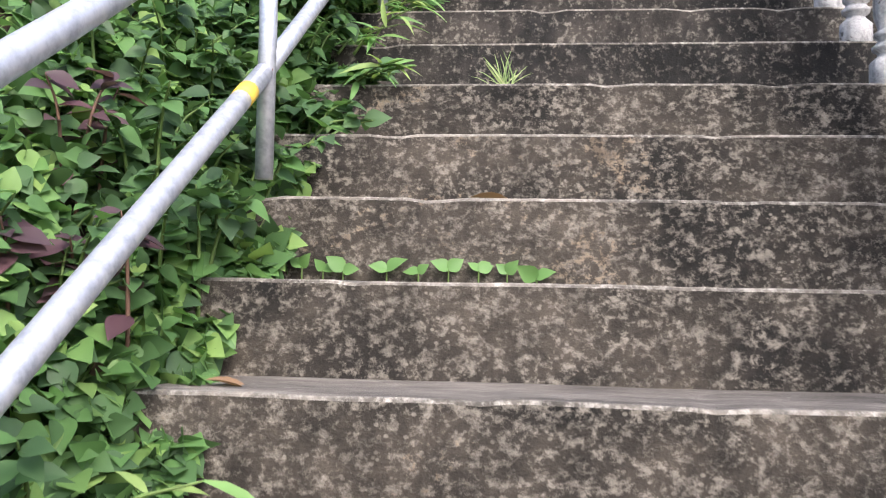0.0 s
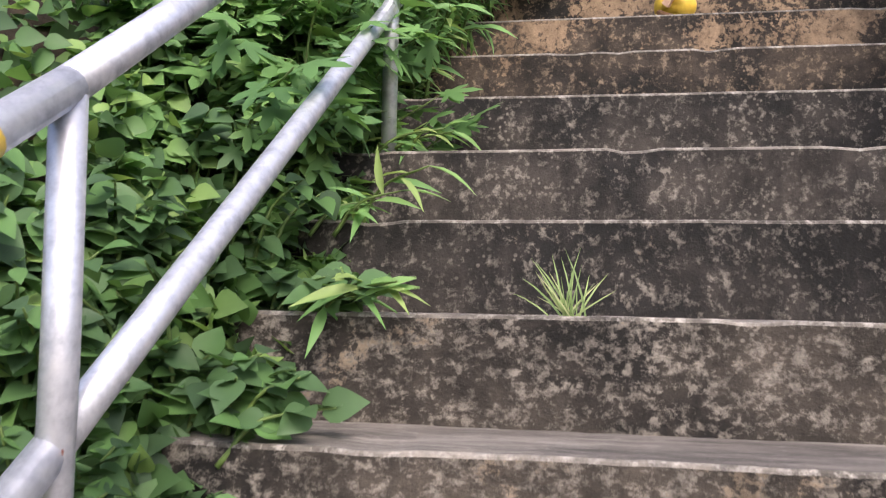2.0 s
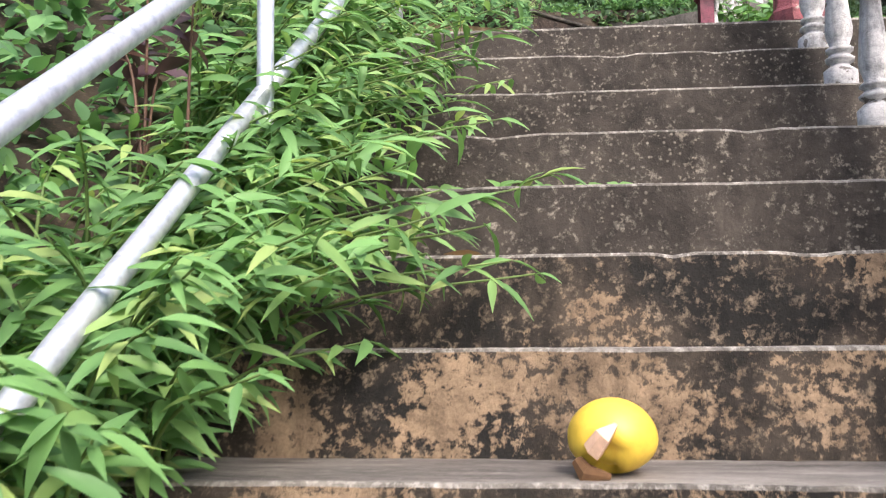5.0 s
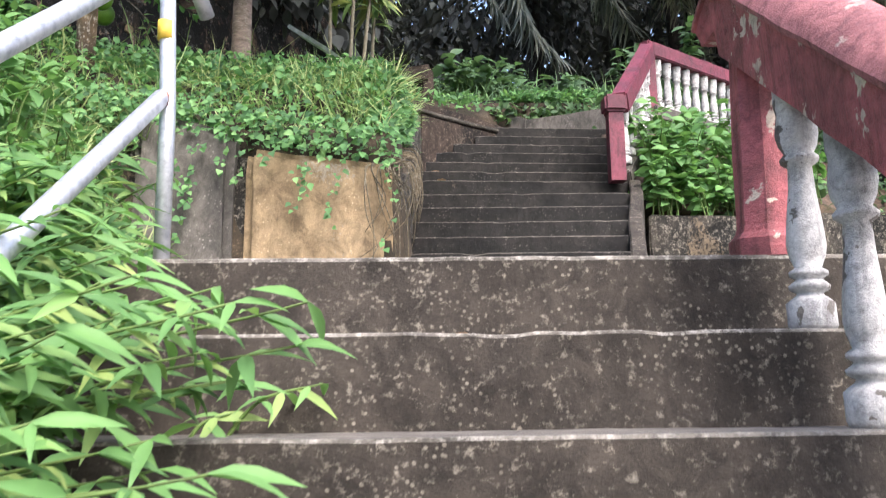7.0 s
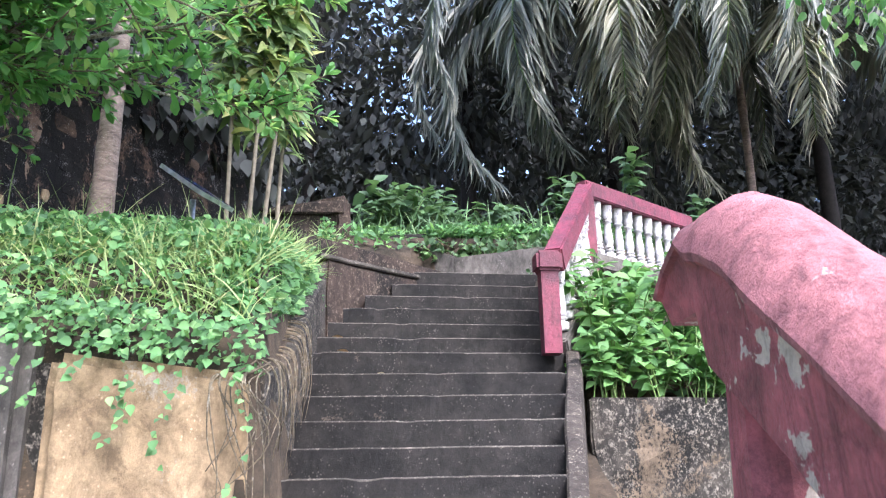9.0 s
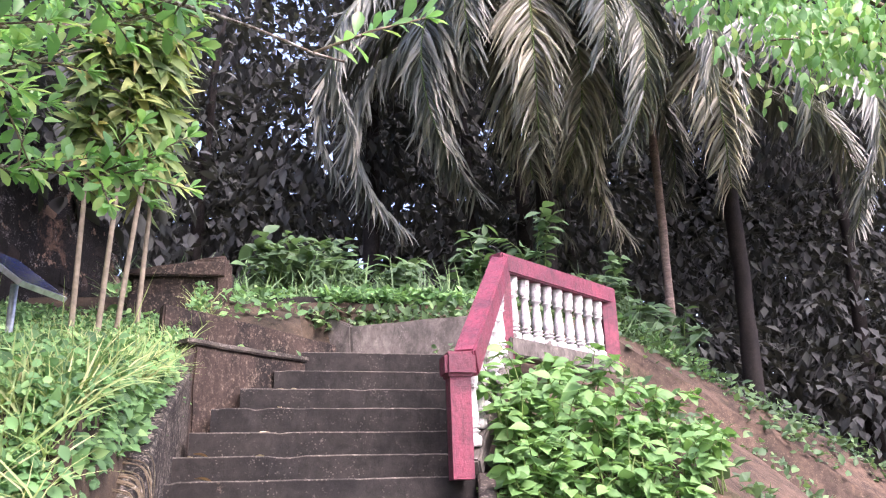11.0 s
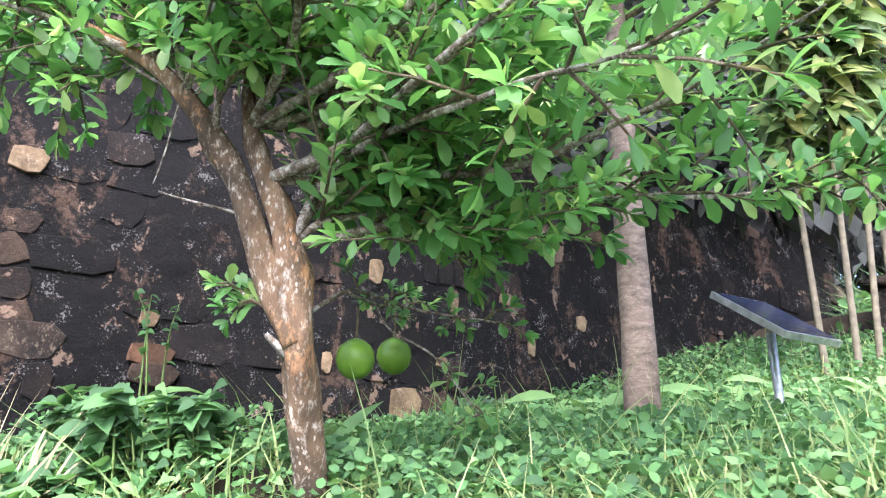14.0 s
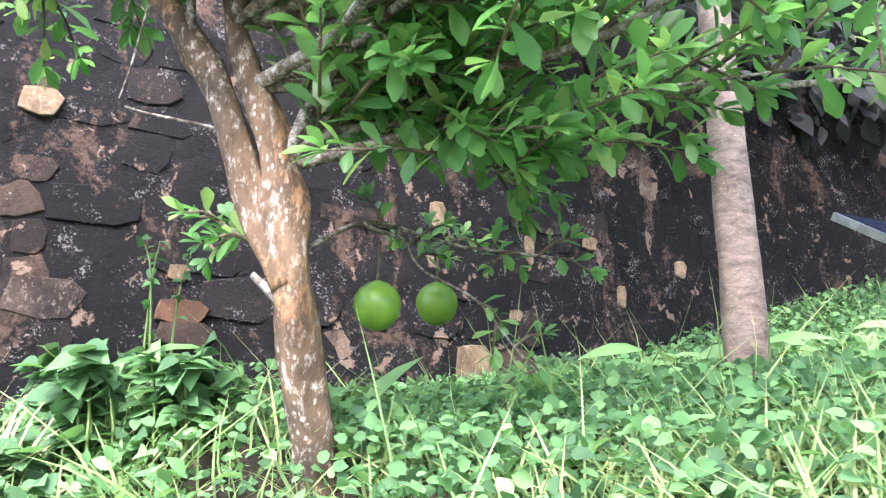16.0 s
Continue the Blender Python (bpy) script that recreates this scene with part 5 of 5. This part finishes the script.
for i in range(30):
    y = rng.uniform(6.98, 8.3)
    z = float(np.interp(y, [7.0, 7.4, 8.0, 8.8], [4.29, 4.36, 4.60, 5.02]))
    x = 0.385 + 0.055 * (y - 7.0)
    ln = rng.uniform(0.15, 0.5)
    c = curve_pts([(x - 0.1, y, z + 0.06), (x + 0.012, y - 0.03, z + 0.015), (x + 0.03 + rng.uniform(0, 0.03), y - 0.05 + rng.normal(0, 0.04), z - ln * 0.5), (x + 0.02, y - 0.05 + rng.normal(0, 0.08), z - ln)], 5, 0.012)
    v, f = tube(c, lerp_list(0.004, 0.0015, len(c)), 5)
    part("root", pydata("root", v, f, True), M_TWIG, roots)
for i in range(14):
    x = rng.uniform(0.22, 0.42)
    ln = rng.uniform(0.25, 0.8)
    top_p = Vector((x, 6.86 + rng.uniform(-0.05, 0.3), 4.32))
    c = curve_pts([top_p, (x + rng.normal(0, 0.05), 6.73, 4.2), (x + rng.normal(0, 0.06), 6.72, 4.2 - ln * 0.5), (x + rng.normal(0, 0.07), 6.74, 4.2 - ln)], 5, 0.012)
    v, f = tube(c, lerp_list(0.0045, 0.002, len(c)), 5)
    part("root", pydata("root", v, f, True), M_TWIG, roots)
bag = thing("plastic_sheet", (2.45, 6.3, 3.46), "crumpled white plastic sheet on the landing", "plastic sheet")
bm = bmesh.new()
bmesh.ops.create_grid(bm, x_segments=14, y_segments=14, size=0.13)
for v in bm.verts:
    v.co = Vector((v.co.x, v.co.y * 0.8, 0.06 + 0.09 * noise.noise(v.co * 9) + 0.05 * noise.noise(v.co * 25))) + Vector((2.45, 6.3, 3.46))
ob = part("sheet", bm, plain("white_plastic", (0.75, 0.75, 0.74), 0.4, 0, 0.06), bag)
# weeds between the top wall and the terrace
P, D, S = [], [], []
for i in range(1500):
    x = rng.uniform(1.2, 3.9)
    y0 = 12.08 - 0.42 * max(0, x - 1.8)
    P.append((x, rng.uniform(y0, 12.42), rng.uniform(6.2, 6.42)))
    D.append((rng.normal(0, 0.6), -0.4, rng.uniform(0, 0.8)))
    S.append(rng.uniform(0.05, 0.12))
tagged(part("drain_weeds", leaves("drain_weeds", OVATE, P, D, S, 0.5, 0.8, (0, -0.6, 0.8)), L_BUSH), "weeds filling the drain below the terrace", "weeds", kind="stuff")

# grass and herbs on the bank and the slopes
def cover(name, n, x0, x1, y0, y1, tmpl, material, s0, s1, label, keep=None, up=1.0, lift=0.0):
    X, Y = rng.uniform(x0, x1, n), rng.uniform(y0, y1, n)
    P, D, S = [], [], []
    for x, y in zip(X, Y):
        if keep and not keep(x, y):
            continue
        P.append((x, y, surf(x, y) + rng.uniform(0, lift) - 0.01))
        D.append((rng.normal(0, 0.6), rng.normal(0, 0.6) - 0.15, up))
        S.append(rng.uniform(s0, s1))
    return tagged(part(name, leaves(name, tmpl, P, D, S, 0.5, 0.9, (0.25, -0.5, 0.8)), material), label, "grass", kind="stuff")


def on_bank(x, y):
    return x < 0.28 + 0.05 * (y - 6.9) and not (y < 6.95 and x > -1.9)


cover("bank_grass", 26000, -3.2, 0.5, 6.85, 11.6, GRASSB, L_GRASS, 0.08, 0.28, "tall mixed grass on the bank", lambda x, y: on_bank(x, y) and rng.uniform() < 0.42 + 0.58 * smooth(-1.3, -0.3, x))
cover("bank_herbs", 38000, -3.2, 0.5, 6.85, 11.6, ROUND, L_HERB, 0.02, 0.052, "low leafy herbs on the bank", on_bank, 0.3, 0.22)
cover("sedge", 170, -2.6, 0.2, 6.95, 9.2, SEDGE, L_GRASS, 0.34, 0.6, "thin pale sedge stalks among the herbs", on_bank)
cover("slope_grass", 9000, -2.6, -0.9, 4.2, 7.0, GRASSB, L_GRASS, 0.12, 0.34, "bright grass on the slope beside the landing")
cover("slope_herbs", 9000, -2.6, -0.75, 2.4, 7.0, OVATE, L_HERB, 0.04, 0.09, "leafy herbs on the slope beside the landing", None, 0.3, 0.22)
# tree shade over the terrace is put into this darker blade colour
cover("terrace_grass", 5500, -0.5, 5.5, 12.7, 15.5, GRASSB, L_BUSH, 0.2, 0.65, "long grass on the upper terrace")
cover("terrace_herbs", 9000, -0.5, 6.0, 12.62, 15.5, OVATE, L_HERB, 0.04, 0.10, "leafy herbs on the upper terrace", None, 0.3, 0.25)
cover("drain_herbs", 2500, 1.5, 3.6, 11.9, 12.5, OVATE, L_HERB, 0.04, 0.10, "green weeds behind the top wall", lambda x, y: y > 12.1 - 0.35 * (x - 1.8), 0.3, 0.15)
cover("tank_weeds", 700, -0.5, 1.28, 10.1, 12.6, OVATE, L_HERB, 0.05, 0.12, "weeds growing round the old tank", lambda x, y: y > 10.25 + 0.82 * max(0, x - 0.46) and abs(y - 10.9 - 0.586 * (x - 0.2)) > 0.1, 0.3, 0.15)
cover("clay_weeds", 8000, 2.4, 8.0, 8.8, 16.0, OVATE, L_BUSH, 0.05, 0.13, "sparse weeds on the red clay slope", lambda x, y: noise.noise(Vector((x * 1.1, y * 1.1, 3))) > 0.1 or y > 12.5, 0.3, 0.2)
for i in range(22):
    x, y = rng.uniform(-1.75, -0.95), rng.uniform(4.7, 6.55)
    plant("slope_weed", (x, y, surf(x, y)), "tall bright leafy weed on the slope beside the landing", 8, OVATE if i % 3 else LANCE_W, L_BAMBOO, 0.085, 14, 0.25, rng.uniform(0.45, 0.75), group="slope weeds")
# herbs trailing over the stringer beside the upper flight
P, D, S = [], [], []
for i in range(3600):
    y = rng.uniform(6.95, 10.0)
    x = 0.27 + 0.045 * (y - 7.0) + rng.uniform(-0.12, 0.06)
    P.append((x, y, surf(0.2, y) + 0.12 - rng.uniform(0, 0.42) * (1 if x > 0.24 else 0.3)))
    D.append((0.6 + rng.normal(0, 0.4), -0.35 + rng.normal(0, 0.4), rng.uniform(-0.8, 0.5)))
    S.append(rng.uniform(0.03, 0.08))
tagged(part("kerb_herbs", leaves("kerb_herbs", OVATE, P, D, S, 0.4, 0.7, (0.6, -0.6, 0.6)), L_HERB), "herbs trailing over the dark stringer", "herbs", kind="stuff")
cover("edge_grass", 3200, 0.0, 0.5, 6.95, 10.2, GRASSB, L_GRASS, 0.12, 0.3, "grass leaning over the stringer", lambda x, y: x < 0.31 + 0.04 * (y - 6.9))
# ivy hanging over the retaining wall
P, D, S = [], [], []
for i in range(26):
    x = rng.uniform(-1.9, 0.34)
    ln = rng.uniform(0.1, 0.75) if i % 3 else rng.uniform(0.05, 0.25)
    top_z = 4.35 - 0.15 * x
    for j in range(int(ln * 42)):
        t = rng.uniform(0, ln)
        P.append((x + 0.03 * math.sin(t * 9 + i) + rng.normal(0, 0.02), 6.70 - rng.uniform(0, 0.04), top_z - t))
        D.append((rng.normal(0, 0.6), -0.7, -0.6))
        S.append(rng.uniform(0.022, 0.05))
for i in range(1700):
    x = rng.uniform(-1.95, 0.36)
    P.append((x, 6.68 + rng.uniform(0, 0.3), 4.36 - 0.14 * x + rng.uniform(-0.05, 0.16)))
    D.append((rng.normal(0, 0.6), -0.7, rng.uniform(-0.7, 0.3)))
    S.append(rng.uniform(0.02, 0.055))
tagged(part("wall_creeper", leaves("wall_creeper", HEART, P, D, S, 0.4, 0.6, (0, -1, 0.4)), L_HERB), "green creeper trailing over the retaining wall", "creeper", kind="stuff")
# bushes beside the upper flight
for x, y, h in ((2.45, 8.9, 0.55), (2.7, 9.1, 0.75), (3.0, 9.2, 0.7), (2.5, 9.35, 0.8), (3.3, 9.3, 0.55), (2.85, 9.55, 0.7), (2.4, 8.75, 0.4), (3.6, 9.5, 0.5), (2.75, 8.8, 0.4), (3.2, 8.85, 0.35), (3.0, 8.8, 0.6), (3.4, 8.95, 0.6), (2.6, 9.2, 0.95), (3.1, 9.6, 0.7), (2.45, 9.05, 0.85), (3.8, 9.2, 0.5)):
    z = max(surf(x, y), 4.36)
    plant("green_bush", (x, y, z), "fresh green bush crowding the stair wall", 9, OVATE, L_BAMBOO, 0.13, 12, 0.34, h, group="bushes by the upper stairs")
# broad-leaved plants on the terrace
for i in range(34):
    x, y = rng.uniform(0.9, 6.2), rng.uniform(13.1, 14.8)
    plant("broad_leaved_plant", (x, y, surf(x, y)), "broad-leaved green plant on the grassy terrace", 6, OVATE, L_BUSH, 0.22, 11, 0.4, rng.uniform(0.5, 1.25), group="terrace plants", start=0.35)
for x, y in ((-1.9, 7.6), (-2.3, 7.2), (-1.2, 9.2), (-0.9, 9.5), (-0.6, 9.3), (-0.2, 9.6), (-1.5, 9.0)):
    plant("fern_plant", (x, y, surf(x, y)), "leafy plant at the foot of the stone wall", 7, STRAP, L_HERB, 0.26, 5, 0.22, 0.3, group="plants below the wall")

# plants along the stone wall's foot, shade put into a darker leaf
P, D, S = [], [], []
for i in range(5200):
    t = rng.uniform(0.25, 0.85)
    o = abs(rng.normal(0, 0.28))
    x, y = -4.72 + 4.02 * t + 0.925 * o + 0.05, 3.8 + 9.75 * t - 0.38 * o
    if not on_bank(x, y):
        continue
    P.append((x, y, surf(x, y) + rng.uniform(0, 0.12 + 0.5 * max(0, noise.noise(Vector((t * 16, 0, 4)))) * max(0, 1 - o * 2))))
    D.append((0.6 + rng.normal(0, 0.5), -0.4 + rng.normal(0, 0.5), rng.uniform(-0.5, 0.4)))
    S.append(rng.uniform(0.05, 0.12))
tagged(part("wall_foot_plants", leaves("wall_foot_plants", OVATE, P, D, S, 0.5, 0.7, (0.6, -0.5, 0.5)), L_BUSH), "leafy plants along the foot of the stone wall, coloured darker for shade", "plants", kind="stuff")
for x, y, h in ((-2.12, 6.95, 0.42), (-2.28, 6.75, 0.38), (-1.98, 7.12, 0.30), (-2.4, 7.0, 0.45), (-2.1, 6.62, 0.3)):
    plant("vine_clump", (x, y, surf(x, y)), "clump of broad-leaved vine below the stone wall", 12, HEART, L_HERB, 0.10, 12, 0.22, h, group="vine clumps")
plant("climbing_sprig", (-2.45, 7.25, surf(-2.45, 7.25)), "thin vine sprig reaching up the stone wall", 3, HEART, L_HERB, 0.05, 9, 0.2, 0.75, group="vine clumps")
straw = thing("dry_grass_tuft", (-2.45, 6.75, surf(-2.45, 6.75)), "tuft of dry straw-coloured grass stalks", "grass")
part("tuft", leaves("tuft", GRASSB, [(-2.45 + rng.normal(0, 0.05), 6.75 + rng.normal(0, 0.05), surf(-2.45, 6.75)) for i in range(45)], [(rng.normal(0.1, 0.5), rng.normal(-0.1, 0.4), 1.0) for i in range(45)], rng.uniform(0.3, 0.65, 45), 0.2, 0.4, (0, -1, 0.2)), L_STRAW, straw)

# ---- old stone wall ----
W0, W1 = Vector((-4.72, 3.8, 0)), Vector((-0.7, 13.55, 0))
along = (W1 - W0).normalized()
out = Vector((along.y, -along.x, 0))
WS = [(-3.34, 7.15, 6.70), (-3.08, 7.78, 5.80), (-2.51, 9.17, 5.65), (-2.59, 8.97, 6.45), (-3.3, 7.26, 5.81)]
turn = Matrix((along, -out, Vector((0, 0, 1)))).transposed().to_4x4()
length = (W1 - W0).length
stone_wall = thing("wall_stone", tuple(W0 + Vector((0, 0, 4.4))), "old blackened rubble stone retaining wall", "wall", kind="structure")
core = bmesh.new()
bmesh.ops.create_grid(core, x_segments=150, y_segments=56, size=0.5)
for v in core.verts:
    q = Vector(((v.co.x + 0.5) * length, 0, 4.2 + (v.co.y + 0.5) * 3.9))
    v.co = q + Vector((0, 0.0205 + 0.015 * noise.noise(q * 2.2) + 0.014 * noise.noise(q * 7), 0))
back = bmesh.ops.extrude_face_region(core, geom=list(core.faces))
for v in [g for g in back["geom"] if isinstance(g, bmesh.types.BMVert)]:
    v.co.y += 0.5
bmesh.ops.recalc_face_normals(core, faces=core.faces)
for v in core.verts:
    v.co = turn @ v.co + W0
part("core", core, M_STONE, stone_wall, "black crusted mortar")
shapes = {}
for material in (M_STONE, M_STONE2):
    for i in range(9):
        vs, fs = [], []
        n = 9
        for ring, (grow, y) in enumerate(((1.0, 0.5), (1.0, -0.42), (0.95, -0.47))):
            for k in range(n):
                a = 2 * math.pi * (k + 0.5) / n
                c, q = math.cos(a), math.sin(a)
                e = max(abs(c), abs(q))
                w = noise.noise_vector(Vector((c * 1.3, q * 1.3, i * 7.3)))
                rr = min(0.5 / e, 0.66)
                vs.append((c * rr * grow + w.x * 0.12, y + (w.y * 0.04 if ring else 0), q * rr * grow + w.z * 0.14))
        vs.append((0.03, -0.48 + 0.08 * noise.noise(Vector((i * 3.1, 0.4, 2))), 0.02))
        for ring in range(2):
            for k in range(n):
                j = (k + 1) % n
                fs.append([ring * n + k, ring * n + j, ring * n + n + j, ring * n + n + k])
        fs += [[2 * n + k, 2 * n + (k + 1) % n, 3 * n] for k in range(n)]
        me = pydata("stone", vs, [q[::-1] for q in fs])
        me.materials.append(material)
        shapes[material.name, i] = me


def odd_stone(at, w, h, material, label):
    m = Matrix.Translation(Vector(at)) @ turn @ Matrix.Translation((0, 0.066, 0)) @ Matrix.Diagonal((w, 0.14, h, 1))
    me = pydata("stone", [m @ v.co for v in shapes["old_stone", 2].vertices], [list(p.vertices) for p in shapes["old_stone", 2].polygons])
    return part("stone", me, material, stone_wall, label)


M_PALESTONE = weathered("pale_stone", (0.16, 0.11, 0.065), (0.36, 0.26, 0.16), (0.45, 0.37, 0.27), None, 0.6, 0.6)
M_ORANGE = weathered("orange_brick", (0.09, 0.05, 0.03), (0.24, 0.11, 0.06), (0.3, 0.2, 0.14), None, 0.6, 0.62)
odd_stone(WS[0], 0.17, 0.12, M_PALESTONE, "pale ochre stone")
odd_stone(WS[1], 0.22, 0.10, M_ORANGE, "worn orange brick")
odd_stone(WS[2], 0.20, 0.20, M_PALESTONE, "pale broken block")
odd_stone(WS[3], 0.09, 0.14, M_PALESTONE, "pale chipped stone")
odd_stone(WS[4], 0.3, 0.16, M_BROWNWALL, "brown stone")
for t, z, w, h in ((0.36, 5.62, 0.12, 0.16), (0.41, 5.70, 0.24, 0.10), (0.405, 5.98, 0.09, 0.07), (0.50, 5.86, 0.06, 0.11), (0.575, 5.94, 0.07, 0.06), (0.585, 6.33, 0.05, 0.16), (0.625, 6.42, 0.09, 0.07), (0.645, 6.12, 0.05, 0.12), (0.69, 6.34, 0.08, 0.10)):
    p = W0.lerp(W1, t)
    odd_stone((p.x, p.y, z), w, h, M_PALESTONE if w < 0.11 else M_STONE2, "chipped stone showing its pale core")
rest = {M_STONE.name: [], M_STONE2.name: []}
U0 = (Vector((-3.27, 7.05, 0)) - W0).dot(along)
z, count = 4.6, 0
while z < 8.05:
    h = rng.uniform(0.10, 0.20)
    u = rng.uniform(-0.2, 0)
    while u < length:
        w = rng.uniform(0.10, 0.42)
        m4 = Matrix.Translation(W0) @ turn @ Matrix.Translation((u + w / 2, 0.085 + rng.uniform(-0.007, 0.016), z + h / 2 + rng.uniform(-0.006, 0.006))) @ Matrix.Rotation(rng.normal(0, 0.025), 4, "Y") @ Matrix.Diagonal((w * 1.02, 0.14, h * 1.03, 1))
        bare = abs(u + w / 2 - U0) < 0.34 and z < 6.5 and rng.uniform() < 0.45 or z < 5.75 and rng.uniform() < 0.14
        kind_of = M_STONE2.name if bare else M_STONE.name
        sh = shapes[kind_of, int(rng.integers(9))]
        near = 2.9 < u < 6.8 and 5.1 < z < 7.1
        if near and count < 300:
            ob = new("stone", sh)
            ob.parent = stone_wall
            ob.matrix_parent_inverse = Matrix.Translation(-stone_wall.location)
            ob.matrix_basis = m4
            count += 1
        else:
            rest[kind_of].append(([m4 @ v.co for v in sh.vertices], [list(p.vertices) for p in sh.polygons]))
        u += w + 0.004
    z += h + 0.003
for material in (M_STONE, M_STONE2):
    v, f = merge(*rest[material.name])
    tagged(part("stones", pydata("stones", v, f), material, stone_wall), kind="stuff")
